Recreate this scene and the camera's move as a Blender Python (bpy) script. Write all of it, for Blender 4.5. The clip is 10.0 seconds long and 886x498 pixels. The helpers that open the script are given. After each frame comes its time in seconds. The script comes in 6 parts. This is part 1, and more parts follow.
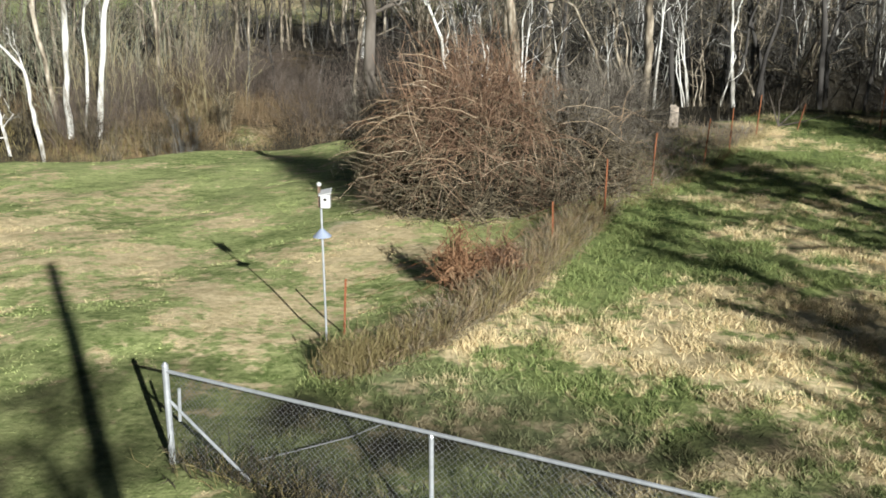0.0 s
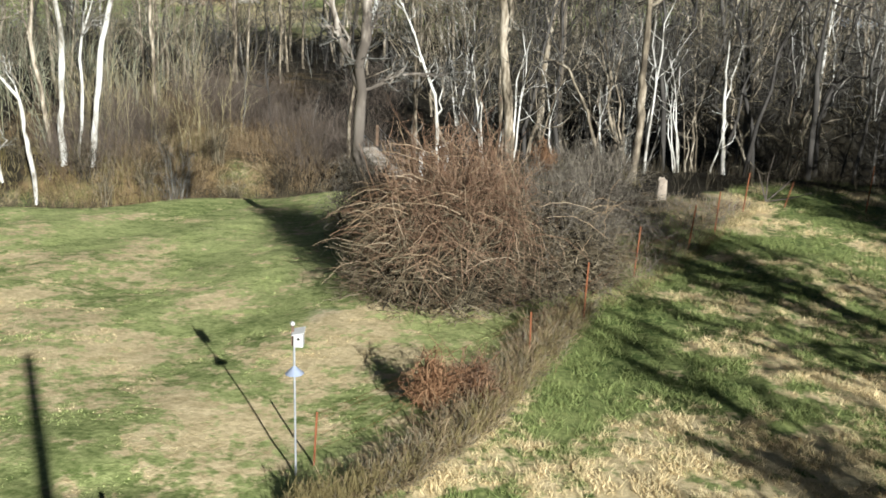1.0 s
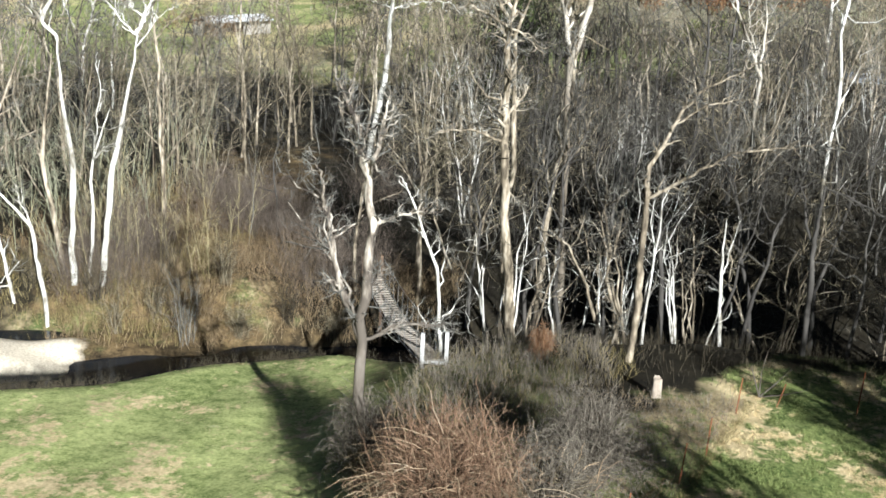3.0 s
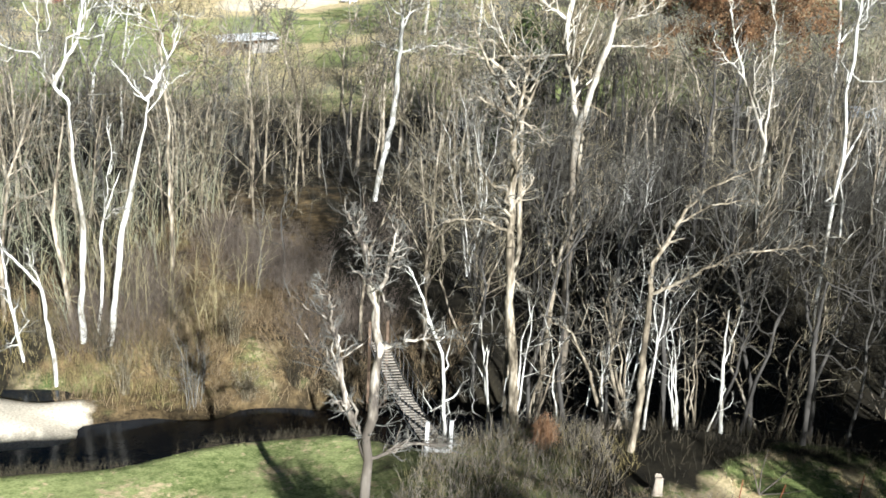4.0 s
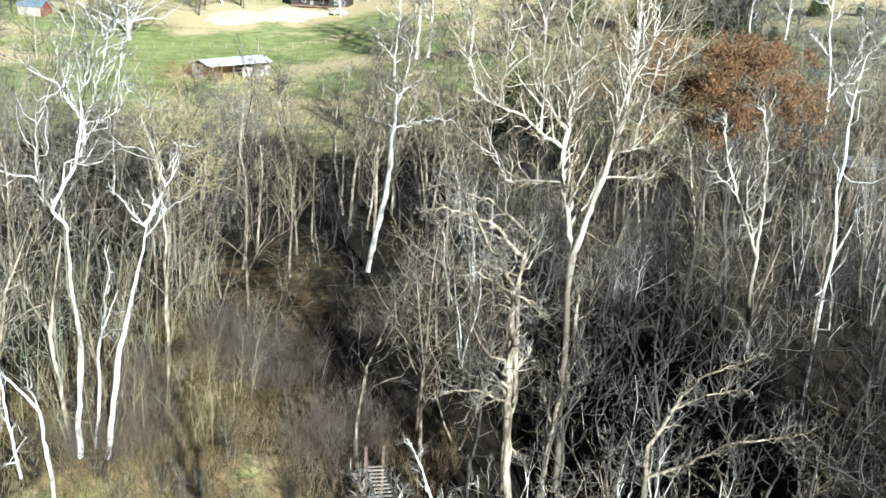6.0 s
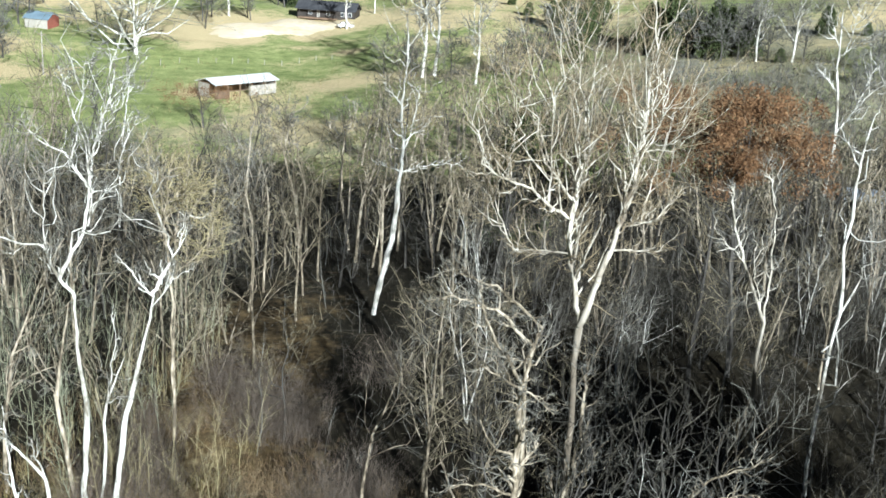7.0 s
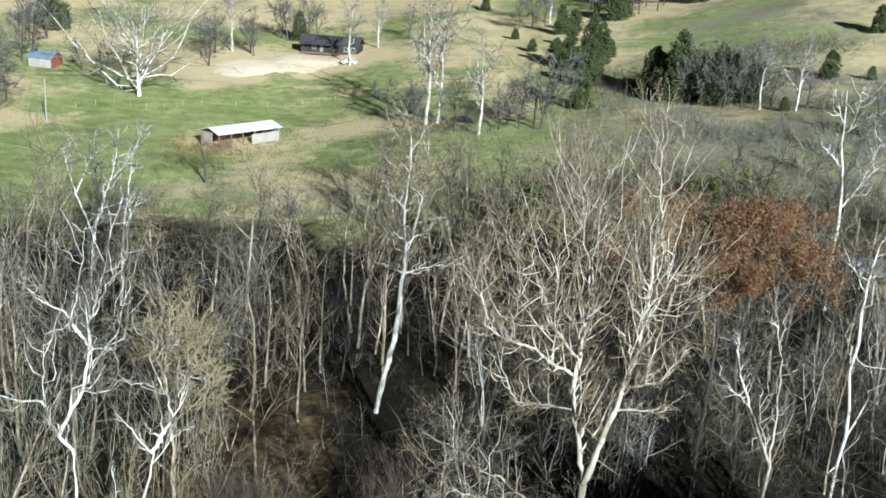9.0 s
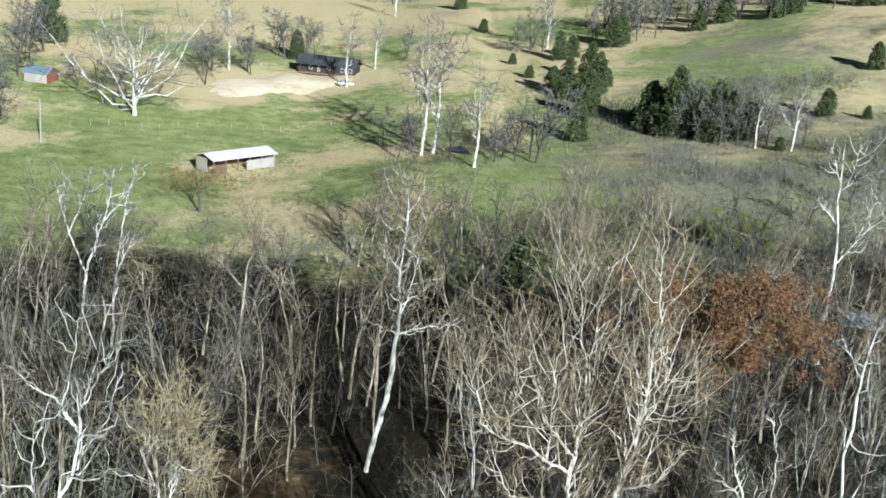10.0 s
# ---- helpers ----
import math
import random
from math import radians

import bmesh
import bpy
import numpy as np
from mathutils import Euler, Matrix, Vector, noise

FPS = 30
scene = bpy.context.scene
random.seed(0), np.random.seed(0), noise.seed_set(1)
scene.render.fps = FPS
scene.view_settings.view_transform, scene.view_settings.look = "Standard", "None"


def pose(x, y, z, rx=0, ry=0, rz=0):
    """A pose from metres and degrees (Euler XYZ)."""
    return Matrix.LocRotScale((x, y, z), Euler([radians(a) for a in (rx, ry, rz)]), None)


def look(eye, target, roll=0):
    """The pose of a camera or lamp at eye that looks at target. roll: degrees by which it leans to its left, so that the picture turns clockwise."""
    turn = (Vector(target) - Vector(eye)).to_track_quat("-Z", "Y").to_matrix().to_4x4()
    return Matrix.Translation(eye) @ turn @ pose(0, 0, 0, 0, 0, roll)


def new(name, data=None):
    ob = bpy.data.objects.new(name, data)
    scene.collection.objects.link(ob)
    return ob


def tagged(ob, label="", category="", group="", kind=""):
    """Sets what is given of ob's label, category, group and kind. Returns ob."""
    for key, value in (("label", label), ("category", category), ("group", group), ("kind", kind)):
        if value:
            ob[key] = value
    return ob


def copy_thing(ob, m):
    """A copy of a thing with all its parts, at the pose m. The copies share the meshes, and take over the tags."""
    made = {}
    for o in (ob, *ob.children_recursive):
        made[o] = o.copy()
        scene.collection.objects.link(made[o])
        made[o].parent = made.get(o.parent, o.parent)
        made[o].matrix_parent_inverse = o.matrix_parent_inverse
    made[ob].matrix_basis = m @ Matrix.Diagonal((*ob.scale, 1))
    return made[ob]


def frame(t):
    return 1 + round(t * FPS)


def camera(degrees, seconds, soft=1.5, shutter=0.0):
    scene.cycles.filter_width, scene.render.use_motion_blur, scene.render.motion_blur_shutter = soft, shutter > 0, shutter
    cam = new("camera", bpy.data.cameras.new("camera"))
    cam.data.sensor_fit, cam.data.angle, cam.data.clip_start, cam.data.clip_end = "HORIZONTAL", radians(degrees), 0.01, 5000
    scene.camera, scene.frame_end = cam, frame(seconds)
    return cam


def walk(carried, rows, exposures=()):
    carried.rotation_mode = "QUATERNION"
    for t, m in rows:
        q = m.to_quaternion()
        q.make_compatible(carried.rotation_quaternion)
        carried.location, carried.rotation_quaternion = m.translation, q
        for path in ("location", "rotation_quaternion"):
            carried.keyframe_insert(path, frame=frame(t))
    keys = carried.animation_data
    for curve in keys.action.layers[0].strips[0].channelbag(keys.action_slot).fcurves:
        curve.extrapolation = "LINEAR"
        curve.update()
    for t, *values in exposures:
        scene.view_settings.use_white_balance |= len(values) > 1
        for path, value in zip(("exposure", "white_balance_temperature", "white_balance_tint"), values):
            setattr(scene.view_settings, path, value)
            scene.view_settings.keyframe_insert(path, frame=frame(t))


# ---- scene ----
cam = camera(44.9, 10.0, soft=1.7)
METRES, EYE, TILT, LEAN, TURN = 36.0, 6.0, -17.0, 0.0, 0.0
ROWS = [
    (0.0, 0.0, 0.0, 0.0, 0.0, 0.0, 0.0),
    (0.5, 0.0031, -0.0006, 0.0252, 0.08, -0.37, -0.28),
    (1.0, 0.0076, -0.0027, 0.0565, -0.28, 0.22, -2.12),
    (1.5, 0.0134, -0.0076, 0.1017, 0.1, 0.11, -3.94),
    (2.0, 0.0129, -0.0126, 0.1431, -1.02, 0.31, -3.16),
    (2.5, 0.0112, -0.0196, 0.1966, 0.16, -0.07, -2.45),
    (4.0, 0.0041, -0.0423, 0.3414, 0.54, 0.07, -3.15),
    (4.5, 0.0017, -0.0477, 0.388, -0.3, 0.15, -4.33),
    (5.0, -0.0028, -0.0491, 0.4405, 0.07, -0.05, -3.79),
    (5.5, -0.0115, -0.054, 0.4913, -0.14, -0.56, -3.46),
    (7.0, -0.0302, -0.0551, 0.6464, 0.11, -0.59, -3.85),
    (7.5, -0.0323, -0.0539, 0.6963, -0.36, 0.64, -5.08),
    (8.0, -0.0377, -0.0502, 0.7527, 0.59, -0.17, -3.43),
    (8.5, -0.0432, -0.0469, 0.8085, 0.97, -0.77, -3.09),
    (9.0, -0.0441, -0.0408, 0.862, 0.28, -0.17, -3.89),
    (9.5, -0.0529, -0.0333, 0.9286, 0.08, 0.81, -5.16),
    (10.0, -0.0632, -0.03, 0.9837, -0.19, 0.3, -5.3),
]
walk(cam, [(t, pose(0, 0, EYE, TILT, LEAN, TURN) @ pose(METRES * x, METRES * y, METRES * z, 90 + pitch, roll, yaw)) for t, x, y, z, yaw, pitch, roll in ROWS],
     exposures=((0.0, 0.9, 5850, 5), (1.5, 1.03, 5850, 5), (2.5, 1.25, 5700, 5), (4.5, 1.5, 5600, 5), (5.5, 1.54, 5400, 0), (7.5, 1.13, 5350, 1), (10.0, 0.96, 5300, 1)))

# ---- daylight ----
SUN_UP, SUN_ROUND = radians(20.5), radians(157.0)
world = bpy.data.worlds.new("sky")
scene.world = world
world.use_nodes = True
sky = world.node_tree.nodes.new("ShaderNodeTexSky")
sky.sky_type, sky.sun_disc, sky.sun_elevation, sky.sun_rotation = "NISHITA", False, SUN_UP, SUN_ROUND
back = world.node_tree.nodes["Background"]
back.inputs["Strength"].default_value = 0.0095
world.node_tree.links.new(sky.outputs["Color"], back.inputs["Color"])
to_sun = Vector((math.sin(SUN_ROUND) * math.cos(SUN_UP), math.cos(SUN_ROUND) * math.cos(SUN_UP), math.sin(SUN_UP)))
sun = new("sun", bpy.data.lights.new("sun", "SUN"))
sun.data.energy, sun.data.angle, sun.data.color = 5.0, radians(0.53), (1.0, 0.94, 0.86)
sun.matrix_world = look(to_sun * 300, (0, 0, 0))

# ---- lie of the land ----
def ramp(v, lo, hi):
    s = np.clip((v - lo) / (hi - lo), 0.0, 1.0)
    return s * s * (3 - 2 * s)


def crest(x):
    """How far ahead the lawn reaches before the creek bank drops."""
    return 41.2 - 4.6 * ramp(-x, 5.0, 18.0) + 1.4 * np.exp(-((x + 6.0) / 4.0) ** 2) - 1.7 * np.exp(-(x / 2.5) ** 2) - 1.0 * ramp(x, 9.0, 20.0)


def land(x, y):
    """Height of the ground in metres."""
    x, y = np.asarray(x, float), np.asarray(y, float)
    slope = 0.1 - 0.065 * ramp(x, -7.0, 5.0)
    lawn = -slope * np.maximum(y - 15.0, 0.0) + 0.05 * np.sin(0.9 * x + 0.4 * y) + 0.04 * np.sin(0.5 * y - 1.3 * x)
    far = -7.4 + 2.4 * ramp(y, 53.0, 58.0) - 3.0 * ramp(y, 96.0, 135.0) + 0.2 * np.sin(0.35 * x + 0.2 * y)
    gully = -3.6 - 8.6 * np.clip((y - 45.0) / 16.0, 0, 1) + 7.2 * ramp(y, 63.0, 98.0) - 3.0 * ramp(y, 96.0, 135.0) + 0.2 * np.sin(0.35 * x + 0.2 * y)
    far = far + (gully - far) * ramp(x, 2.5, 8.0)
    rise = 6.0 * ramp(x, -42.0, 6.0) + 0.13 * np.maximum(x - 10.0, 0.0) * (1 - ramp(x, 160, 400))
    far = far + rise * ramp(y, 95.0, 205.0) + 0.045 * np.maximum(y - 235.0, 0.0) * (1 - 0.75 * ramp(y, 300, 900))
    far = far + 9.0 * ramp(x, 40.0, 130.0) * ramp(y, 240.0, 340.0)
    far = far + 0.95 * np.exp(-(((x + 24.0) / 7.0) ** 4 + ((y - 50.5) / 2.6) ** 4))
    far = far + 0.8 * np.exp(-(((x + 15.5) / 4.5) ** 4 + ((y - 52.9) / 1.7) ** 4))
    edge = crest(x)
    return lawn + (far - lawn) * ramp(y, edge, edge + 5.5)

# ---- materials ----
def surf(name, colours, scale=4.0, rough=0.85, bump=0.0, stretch=(1, 1, 1), metal=0.0, per="", weight=0.5, bump_scale=6.0, specular=0.3, foot=None, span=(0.68, 1.32)):
    """A surface of two or three colours in two scales of noise; per: "island" or "object" shifts the mix piece by piece."""
    m = bpy.data.materials.new(name)
    m.use_nodes = True
    n, l = m.node_tree.nodes, m.node_tree.links
    b = n["Principled BSDF"]
    b.inputs["Roughness"].default_value, b.inputs["Metallic"].default_value = rough, metal
    b.inputs["Specular IOR Level"].default_value = specular
    place = n.new("ShaderNodeTexCoord")
    mapping = n.new("ShaderNodeMapping")
    mapping.inputs["Scale"].default_value = stretch
    l.new(place.outputs["Object"], mapping.inputs["Vector"])
    fine, broad = n.new("ShaderNodeTexNoise"), n.new("ShaderNodeTexNoise")
    for node, s, d in ((fine, scale, 6.0), (broad, scale * 0.17, 3.0)):
        node.inputs["Scale"].default_value, node.inputs["Detail"].default_value = s, d
        l.new(mapping.outputs["Vector"], node.inputs["Vector"])
    mix = n.new("ShaderNodeMath")
    mix.operation = "ADD"
    l.new(fine.outputs["Fac"], mix.inputs[0])
    l.new(broad.outputs["Fac"], mix.inputs[1])
    level = n.new("ShaderNodeMapRange")
    level.inputs["From Min"].default_value, level.inputs["From Max"].default_value = span
    l.new(mix.outputs["Value"], level.inputs["Value"])
    value = level.outputs["Result"]
    if per:
        info = n.new("ShaderNodeNewGeometry" if per == "island" else "ShaderNodeObjectInfo")
        blend = n.new("ShaderNodeMix")
        blend.inputs["Factor"].default_value = weight
        l.new(value, blend.inputs["A"])
        l.new(info.outputs["Random Per Island" if per == "island" else "Random"], blend.inputs["B"])
        value = blend.outputs["Result"]
    tone = n.new("ShaderNodeValToRGB")
    tone.color_ramp.elements[0].color = (*colours[0], 1)
    tone.color_ramp.elements[1].color = (*colours[-1], 1)
    for i, c in enumerate(colours[1:-1]):
        tone.color_ramp.elements.new((i + 1) / (len(colours) - 1)).color = (*c, 1)
    l.new(value, tone.inputs["Fac"])
    colour = tone.outputs["Color"]
    if foot:
        # darker lower trunk: flaking bark on the sycamores, a darker tone on the snag
        apart, sum_up, rise, blend = n.new("ShaderNodeSeparateXYZ"), n.new("ShaderNodeMath"), n.new("ShaderNodeMapRange"), n.new("ShaderNodeMix")
        l.new(place.outputs["Object"], apart.inputs["Vector"])
        sum_up.operation = "MULTIPLY_ADD"
        l.new(broad.outputs["Fac"], sum_up.inputs[0])
        sum_up.inputs[1].default_value = 8.0
        l.new(apart.outputs["Z"], sum_up.inputs[2])
        rise.inputs["From Min"].default_value, rise.inputs["From Max"].default_value = foot[0], foot[1]
        l.new(sum_up.outputs["Value"], rise.inputs["Value"])
        blend.data_type = "RGBA"
        blend.inputs[6].default_value = (*foot[2], 1)
        l.new(rise.outputs["Result"], blend.inputs[0])
        l.new(colour, blend.inputs[7])
        colour = blend.outputs[2]
    l.new(colour, b.inputs["Base Color"])
    if bump:
        relief = n.new("ShaderNodeBump")
        relief.inputs["Strength"].default_value, relief.inputs["Distance"].default_value = min(1.0, bump), 0.03
        grain = n.new("ShaderNodeTexNoise")
        grain.inputs["Scale"].default_value, grain.inputs["Detail"].default_value = scale * bump_scale / 4, 6.0
        l.new(mapping.outputs["Vector"], grain.inputs["Vector"])
        l.new(grain.outputs["Fac"], relief.inputs["Height"])
        l.new(relief.outputs["Normal"], b.inputs["Normal"])
    return m


def cover_surf(name, blades):
    """Turf, straw, shade-darkened fallen leaves and bare sand, mixed by the land's own cover values. blades: each blade
    of its own shade.
    """
    m = bpy.data.materials.new(name)
    m.use_nodes = True
    n, l = m.node_tree.nodes, m.node_tree.links
    b = n["Principled BSDF"]
    b.inputs["Roughness"].default_value, b.inputs["Specular IOR Level"].default_value = 0.9, 0.15
    place = n.new("ShaderNodeNewGeometry")

    def cloud(s, detail=5.0):
        t = n.new("ShaderNodeTexNoise")
        t.inputs["Scale"].default_value, t.inputs["Detail"].default_value = s, detail
        l.new(place.outputs["Position"], t.inputs["Vector"])
        return t.outputs["Fac"]

    def two(a, c, fac):
        x = n.new("ShaderNodeMix")
        x.data_type = "RGBA"
        for key, v in (("A", a), ("B", c)):
            if isinstance(v, tuple):
                x.inputs[6 if key == "A" else 7].default_value = (*v, 1)
            else:
                l.new(v, x.inputs[6 if key == "A" else 7])
        l.new(fac, x.inputs[0])
        return x.outputs[2]

    def spread(v, lo, hi):
        r = n.new("ShaderNodeMapRange")
        r.inputs["From Min"].default_value, r.inputs["From Max"].default_value = lo, hi
        l.new(v, r.inputs["Value"])
        return r.outputs["Result"]

    def total(a, c, times=1.0):
        s = n.new("ShaderNodeMath")
        s.operation = "MULTIPLY_ADD"
        l.new(c, s.inputs[0])
        s.inputs[1].default_value = times
        l.new(a, s.inputs[2])
        return s.outputs["Value"]

    def given(key):
        a = n.new("ShaderNodeAttribute")
        a.attribute_name = key
        return a.outputs["Fac"]

    fine = place.outputs["Random Per Island"] if blades else cloud(9.0)
    broad, wide = cloud(0.32, 4.0), cloud(0.06, 4.0)
    grass = two((0.15, 0.195, 0.056), (0.6, 0.625, 0.26), spread(fine, -0.2, 1.4) if blades else spread(total(total(total(cloud(2.3), fine), broad, 0.8), wide, 0.8), 1.45, 2.2))
    coarse = two((0.07, 0.105, 0.028), (0.34, 0.375, 0.135), spread(fine, -0.2, 1.3) if blades else spread(total(total(cloud(2.9), fine), broad, 0.8), 1.1, 1.7))
    rank = spread(given("rank"), 0.2, 0.8)
    grass = two(grass, coarse, rank)
    straw = two((0.46, 0.36, 0.185), (0.84, 0.69, 0.41), spread(fine, -0.2, 1.3) if blades else spread(total(cloud(3.1), fine), 0.7, 1.3))
    # fallen leaves, near black in place of the shade under the trees
    shaded_litter = two((0.004, 0.0034, 0.0025), (0.03, 0.0245, 0.0145), spread(fine, 0.2, 0.8) if blades else spread(total(total(cloud(1.3), fine), broad, 1.0), 1.1, 1.9))
    leaf = two((0.04, 0.026, 0.013), (0.27, 0.19, 0.092), spread(fine, 0.1, 0.9) if blades else spread(total(total(cloud(1.9), fine), broad, 1.0), 1.15, 1.85))
    dun = two((0.115, 0.11, 0.066), (0.36, 0.335, 0.22), spread(fine, 0.0, 1.0) if blades else spread(total(total(cloud(1.2), fine), wide, 0.7), 0.95, 1.6))
    sand = two((0.46, 0.385, 0.28), (0.76, 0.68, 0.55), spread(fine, 0.3, 0.7))
    breakup = total(total(total(total(total(given("straw"), cloud(1.7), 1.3), cloud(4.3), 1.2), cloud(11.0), 0.7), broad, 0.7), wide, 0.3)
    turf = two(grass, straw, spread(breakup, 2.0, 2.26))
    turf = two(turf, dun, spread(total(given("dun"), cloud(0.25), 0.8), 0.6, 1.0))
    floor = two(turf, shaded_litter, spread(total(given("shaded_litter"), cloud(0.8), 0.6), 0.55, 0.95))
    floor = two(floor, leaf, spread(total(total(given("leaf"), cloud(0.45), 1.2), cloud(1.6), 0.6), 1.15, 1.65))
    top = two(floor, sand, spread(total(given("bare"), cloud(1.1), 0.5), 0.6, 0.85))
    l.new(top, b.inputs["Base Color"])
    if not blades:
        relief = n.new("ShaderNodeBump")
        relief.inputs["Strength"].default_value, relief.inputs["Distance"].default_value = 0.4, 0.05
        l.new(total(cloud(5.0), cloud(22.0)), relief.inputs["Height"])
        l.new(relief.outputs["Normal"], b.inputs["Normal"])
    return m


GROUND = cover_surf("turf_and_shaded_litter", False)
BLADES = cover_surf("grass_blades", True)
WHITE_BARK = surf("pale_sycamore_bark", [(0.17, 0.15, 0.115), (0.56, 0.535, 0.475), (0.75, 0.73, 0.68)], 3.0, 0.8, 0.5, (1, 1, 0.35), span=(0.8, 1.2))
SYCAMORE_BARK = surf("flaking_sycamore_bark", [(0.15, 0.122, 0.09), (0.47, 0.425, 0.345), (0.7, 0.655, 0.57)], 3.0, 0.8, 0.5, (1, 1, 0.35), span=(0.8, 1.2), foot=(19.0, 27.0, (0.14, 0.115, 0.085)))
TAN_BARK = surf("tan_bark", [(0.035, 0.027, 0.018), (0.21, 0.172, 0.12), (0.48, 0.415, 0.32)], 6.0, 0.9, 0.9, (1, 1, 0.3), span=(0.82, 1.18), per="object", weight=0.22)
GREY_BARK = surf("grey_bark", [(0.018, 0.016, 0.014), (0.06, 0.054, 0.047), (0.145, 0.134, 0.118)], 5.0, 0.9, 0.7, (1, 1, 0.3), per="object", weight=0.45)
SNAG_WOOD = surf("weathered_dead_wood", [(0.04, 0.032, 0.026), (0.22, 0.185, 0.145), (0.5, 0.45, 0.38)], 5.0, 0.85, 0.9, (1, 1, 0.3), span=(0.88, 1.12), foot=(7.5, 12.5, (0.11, 0.092, 0.074)))
TWIG_GREY = surf("grey_twigs", [(0.036, 0.034, 0.029), (0.115, 0.109, 0.094), (0.29, 0.28, 0.25)], 3.0, 0.9, per="island", weight=0.7)
TWIG_PALE = surf("pale_twigs", [(0.05, 0.046, 0.039), (0.15, 0.14, 0.117), (0.38, 0.36, 0.31)], 3.0, 0.9, per="island", weight=0.7)
TWIG_TAN = surf("tan_twigs", [(0.045, 0.036, 0.021), (0.155, 0.13, 0.082), (0.37, 0.315, 0.215)], 3.0, 0.9, per="island", weight=0.75)
TWIG_WARM = surf("warm_tan_twigs", [(0.06, 0.046, 0.027), (0.22, 0.172, 0.105), (0.46, 0.38, 0.25)], 3.0, 0.9, per="island", weight=0.75)
# twig tone lowered in place of shade inside the woods
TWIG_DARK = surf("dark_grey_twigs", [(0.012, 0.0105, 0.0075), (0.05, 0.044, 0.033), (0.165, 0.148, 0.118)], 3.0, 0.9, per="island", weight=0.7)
TWIG_GOLD = surf("golden_twigs", [(0.13, 0.105, 0.05), (0.32, 0.268, 0.14), (0.52, 0.455, 0.27)], 3.0, 0.9, per="island", weight=0.7)
TWIG_OLIVE = surf("olive_grey_twigs", [(0.1, 0.1, 0.062), (0.25, 0.25, 0.165), (0.44, 0.44, 0.32)], 3.0, 0.9, per="island", weight=0.7)
TWIG_FAR = surf("brownish_grey_twigs", [(0.018, 0.016, 0.012), (0.07, 0.062, 0.048), (0.22, 0.198, 0.16)], 3.0, 0.9, per="island", weight=0.75)
THICKET = surf("olive_brown_twigs", [(0.035, 0.026, 0.015), (0.14, 0.11, 0.066), (0.35, 0.29, 0.195)], 1.2, 0.9, per="island", weight=0.75)
# stem tone kept very dark, standing in for shade under the trees
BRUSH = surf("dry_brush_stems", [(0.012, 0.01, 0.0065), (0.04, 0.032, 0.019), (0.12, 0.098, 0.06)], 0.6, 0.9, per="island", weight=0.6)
WEEDS = surf("golden_dry_weeds", [(0.075, 0.055, 0.02), (0.185, 0.148, 0.06), (0.34, 0.285, 0.14)], 0.6, 0.9, per="island", weight=0.6)
CANE_RED = surf("red_brown_canes", [(0.045, 0.024, 0.013), (0.19, 0.112, 0.066), (0.43, 0.3, 0.2)], 1.2, 0.75, per="island", weight=0.7)
CANE_GREY = surf("grey_canes", [(0.035, 0.029, 0.021), (0.125, 0.105, 0.08), (0.32, 0.28, 0.22)], 1.2, 0.8, per="island", weight=0.7)
PALE_CANE = surf("sunbleached_canes", [(0.2, 0.13, 0.075), (0.4, 0.29, 0.18), (0.6, 0.5, 0.37)], 1.2, 0.75, per="object")
DRY_ORANGE = surf("dry_orange_stems", [(0.11, 0.05, 0.022), (0.26, 0.14, 0.07), (0.4, 0.26, 0.15)], 1.2, 0.8, per="island", weight=0.7)
RUSSET = surf("russet_brush_stems", [(0.035, 0.02, 0.011), (0.15, 0.098, 0.05), (0.33, 0.235, 0.13)], 0.4, 0.9, per="island", weight=0.6)
DUSKY = surf("dusky_brown_stems", [(0.035, 0.026, 0.02), (0.11, 0.086, 0.066), (0.24, 0.195, 0.155)], 1.2, 0.85, per="island", weight=0.7)
DEAD_BRUSH = surf("dead_brush_stems", [(0.045, 0.028, 0.014), (0.19, 0.135, 0.072), (0.4, 0.31, 0.19)], 0.5, 0.85, per="island", weight=0.65)
YELLOW_LEAF = surf("yellow_green_leaves", [(0.07, 0.085, 0.025), (0.16, 0.18, 0.055), (0.27, 0.28, 0.1)], 1.5, 0.8, per="island", weight=0.7)
RUST_LEAF = surf("rust_brown_leaves", [(0.055, 0.027, 0.012), (0.15, 0.078, 0.034), (0.27, 0.16, 0.08)], 1.5, 0.8, per="island", weight=0.7)
CEDAR_LEAF = surf("cedar_foliage", [(0.018, 0.027, 0.01), (0.058, 0.074, 0.025), (0.125, 0.135, 0.05)], 1.5, 0.85, per="island", weight=0.6)
GALVANISED = surf("galvanised_steel", [(0.42, 0.43, 0.44), (0.62, 0.63, 0.64)], 14.0, 0.42, 0.1, metal=0.55)
WIRE = surf("dull_wire", [(0.14, 0.14, 0.14), (0.27, 0.27, 0.27)], 30.0, 0.55, metal=0.25)
RUSTY = surf("rust_orange_steel", [(0.13, 0.045, 0.018), (0.25, 0.095, 0.04)], 20.0, 0.85, 0.3)
WHITE_PAINT = surf("white_paint", [(0.42, 0.41, 0.39), (0.55, 0.54, 0.52)], 8.0, 0.6, 0.15)
BAFFLE = surf("pale_blue_grey_metal", [(0.28, 0.32, 0.42), (0.38, 0.42, 0.52)], 10.0, 0.5, 0.1, metal=0.2)
PLANK = surf("weathered_planks", [(0.2, 0.17, 0.135), (0.42, 0.37, 0.31)], 6.0, 0.85, 0.4, (1, 6, 1), per="object")
TIN = surf("white_tin_roof", [(0.6, 0.61, 0.63), (0.76, 0.77, 0.78)], 1.6, 0.4, 0.1, (6, 1, 1))
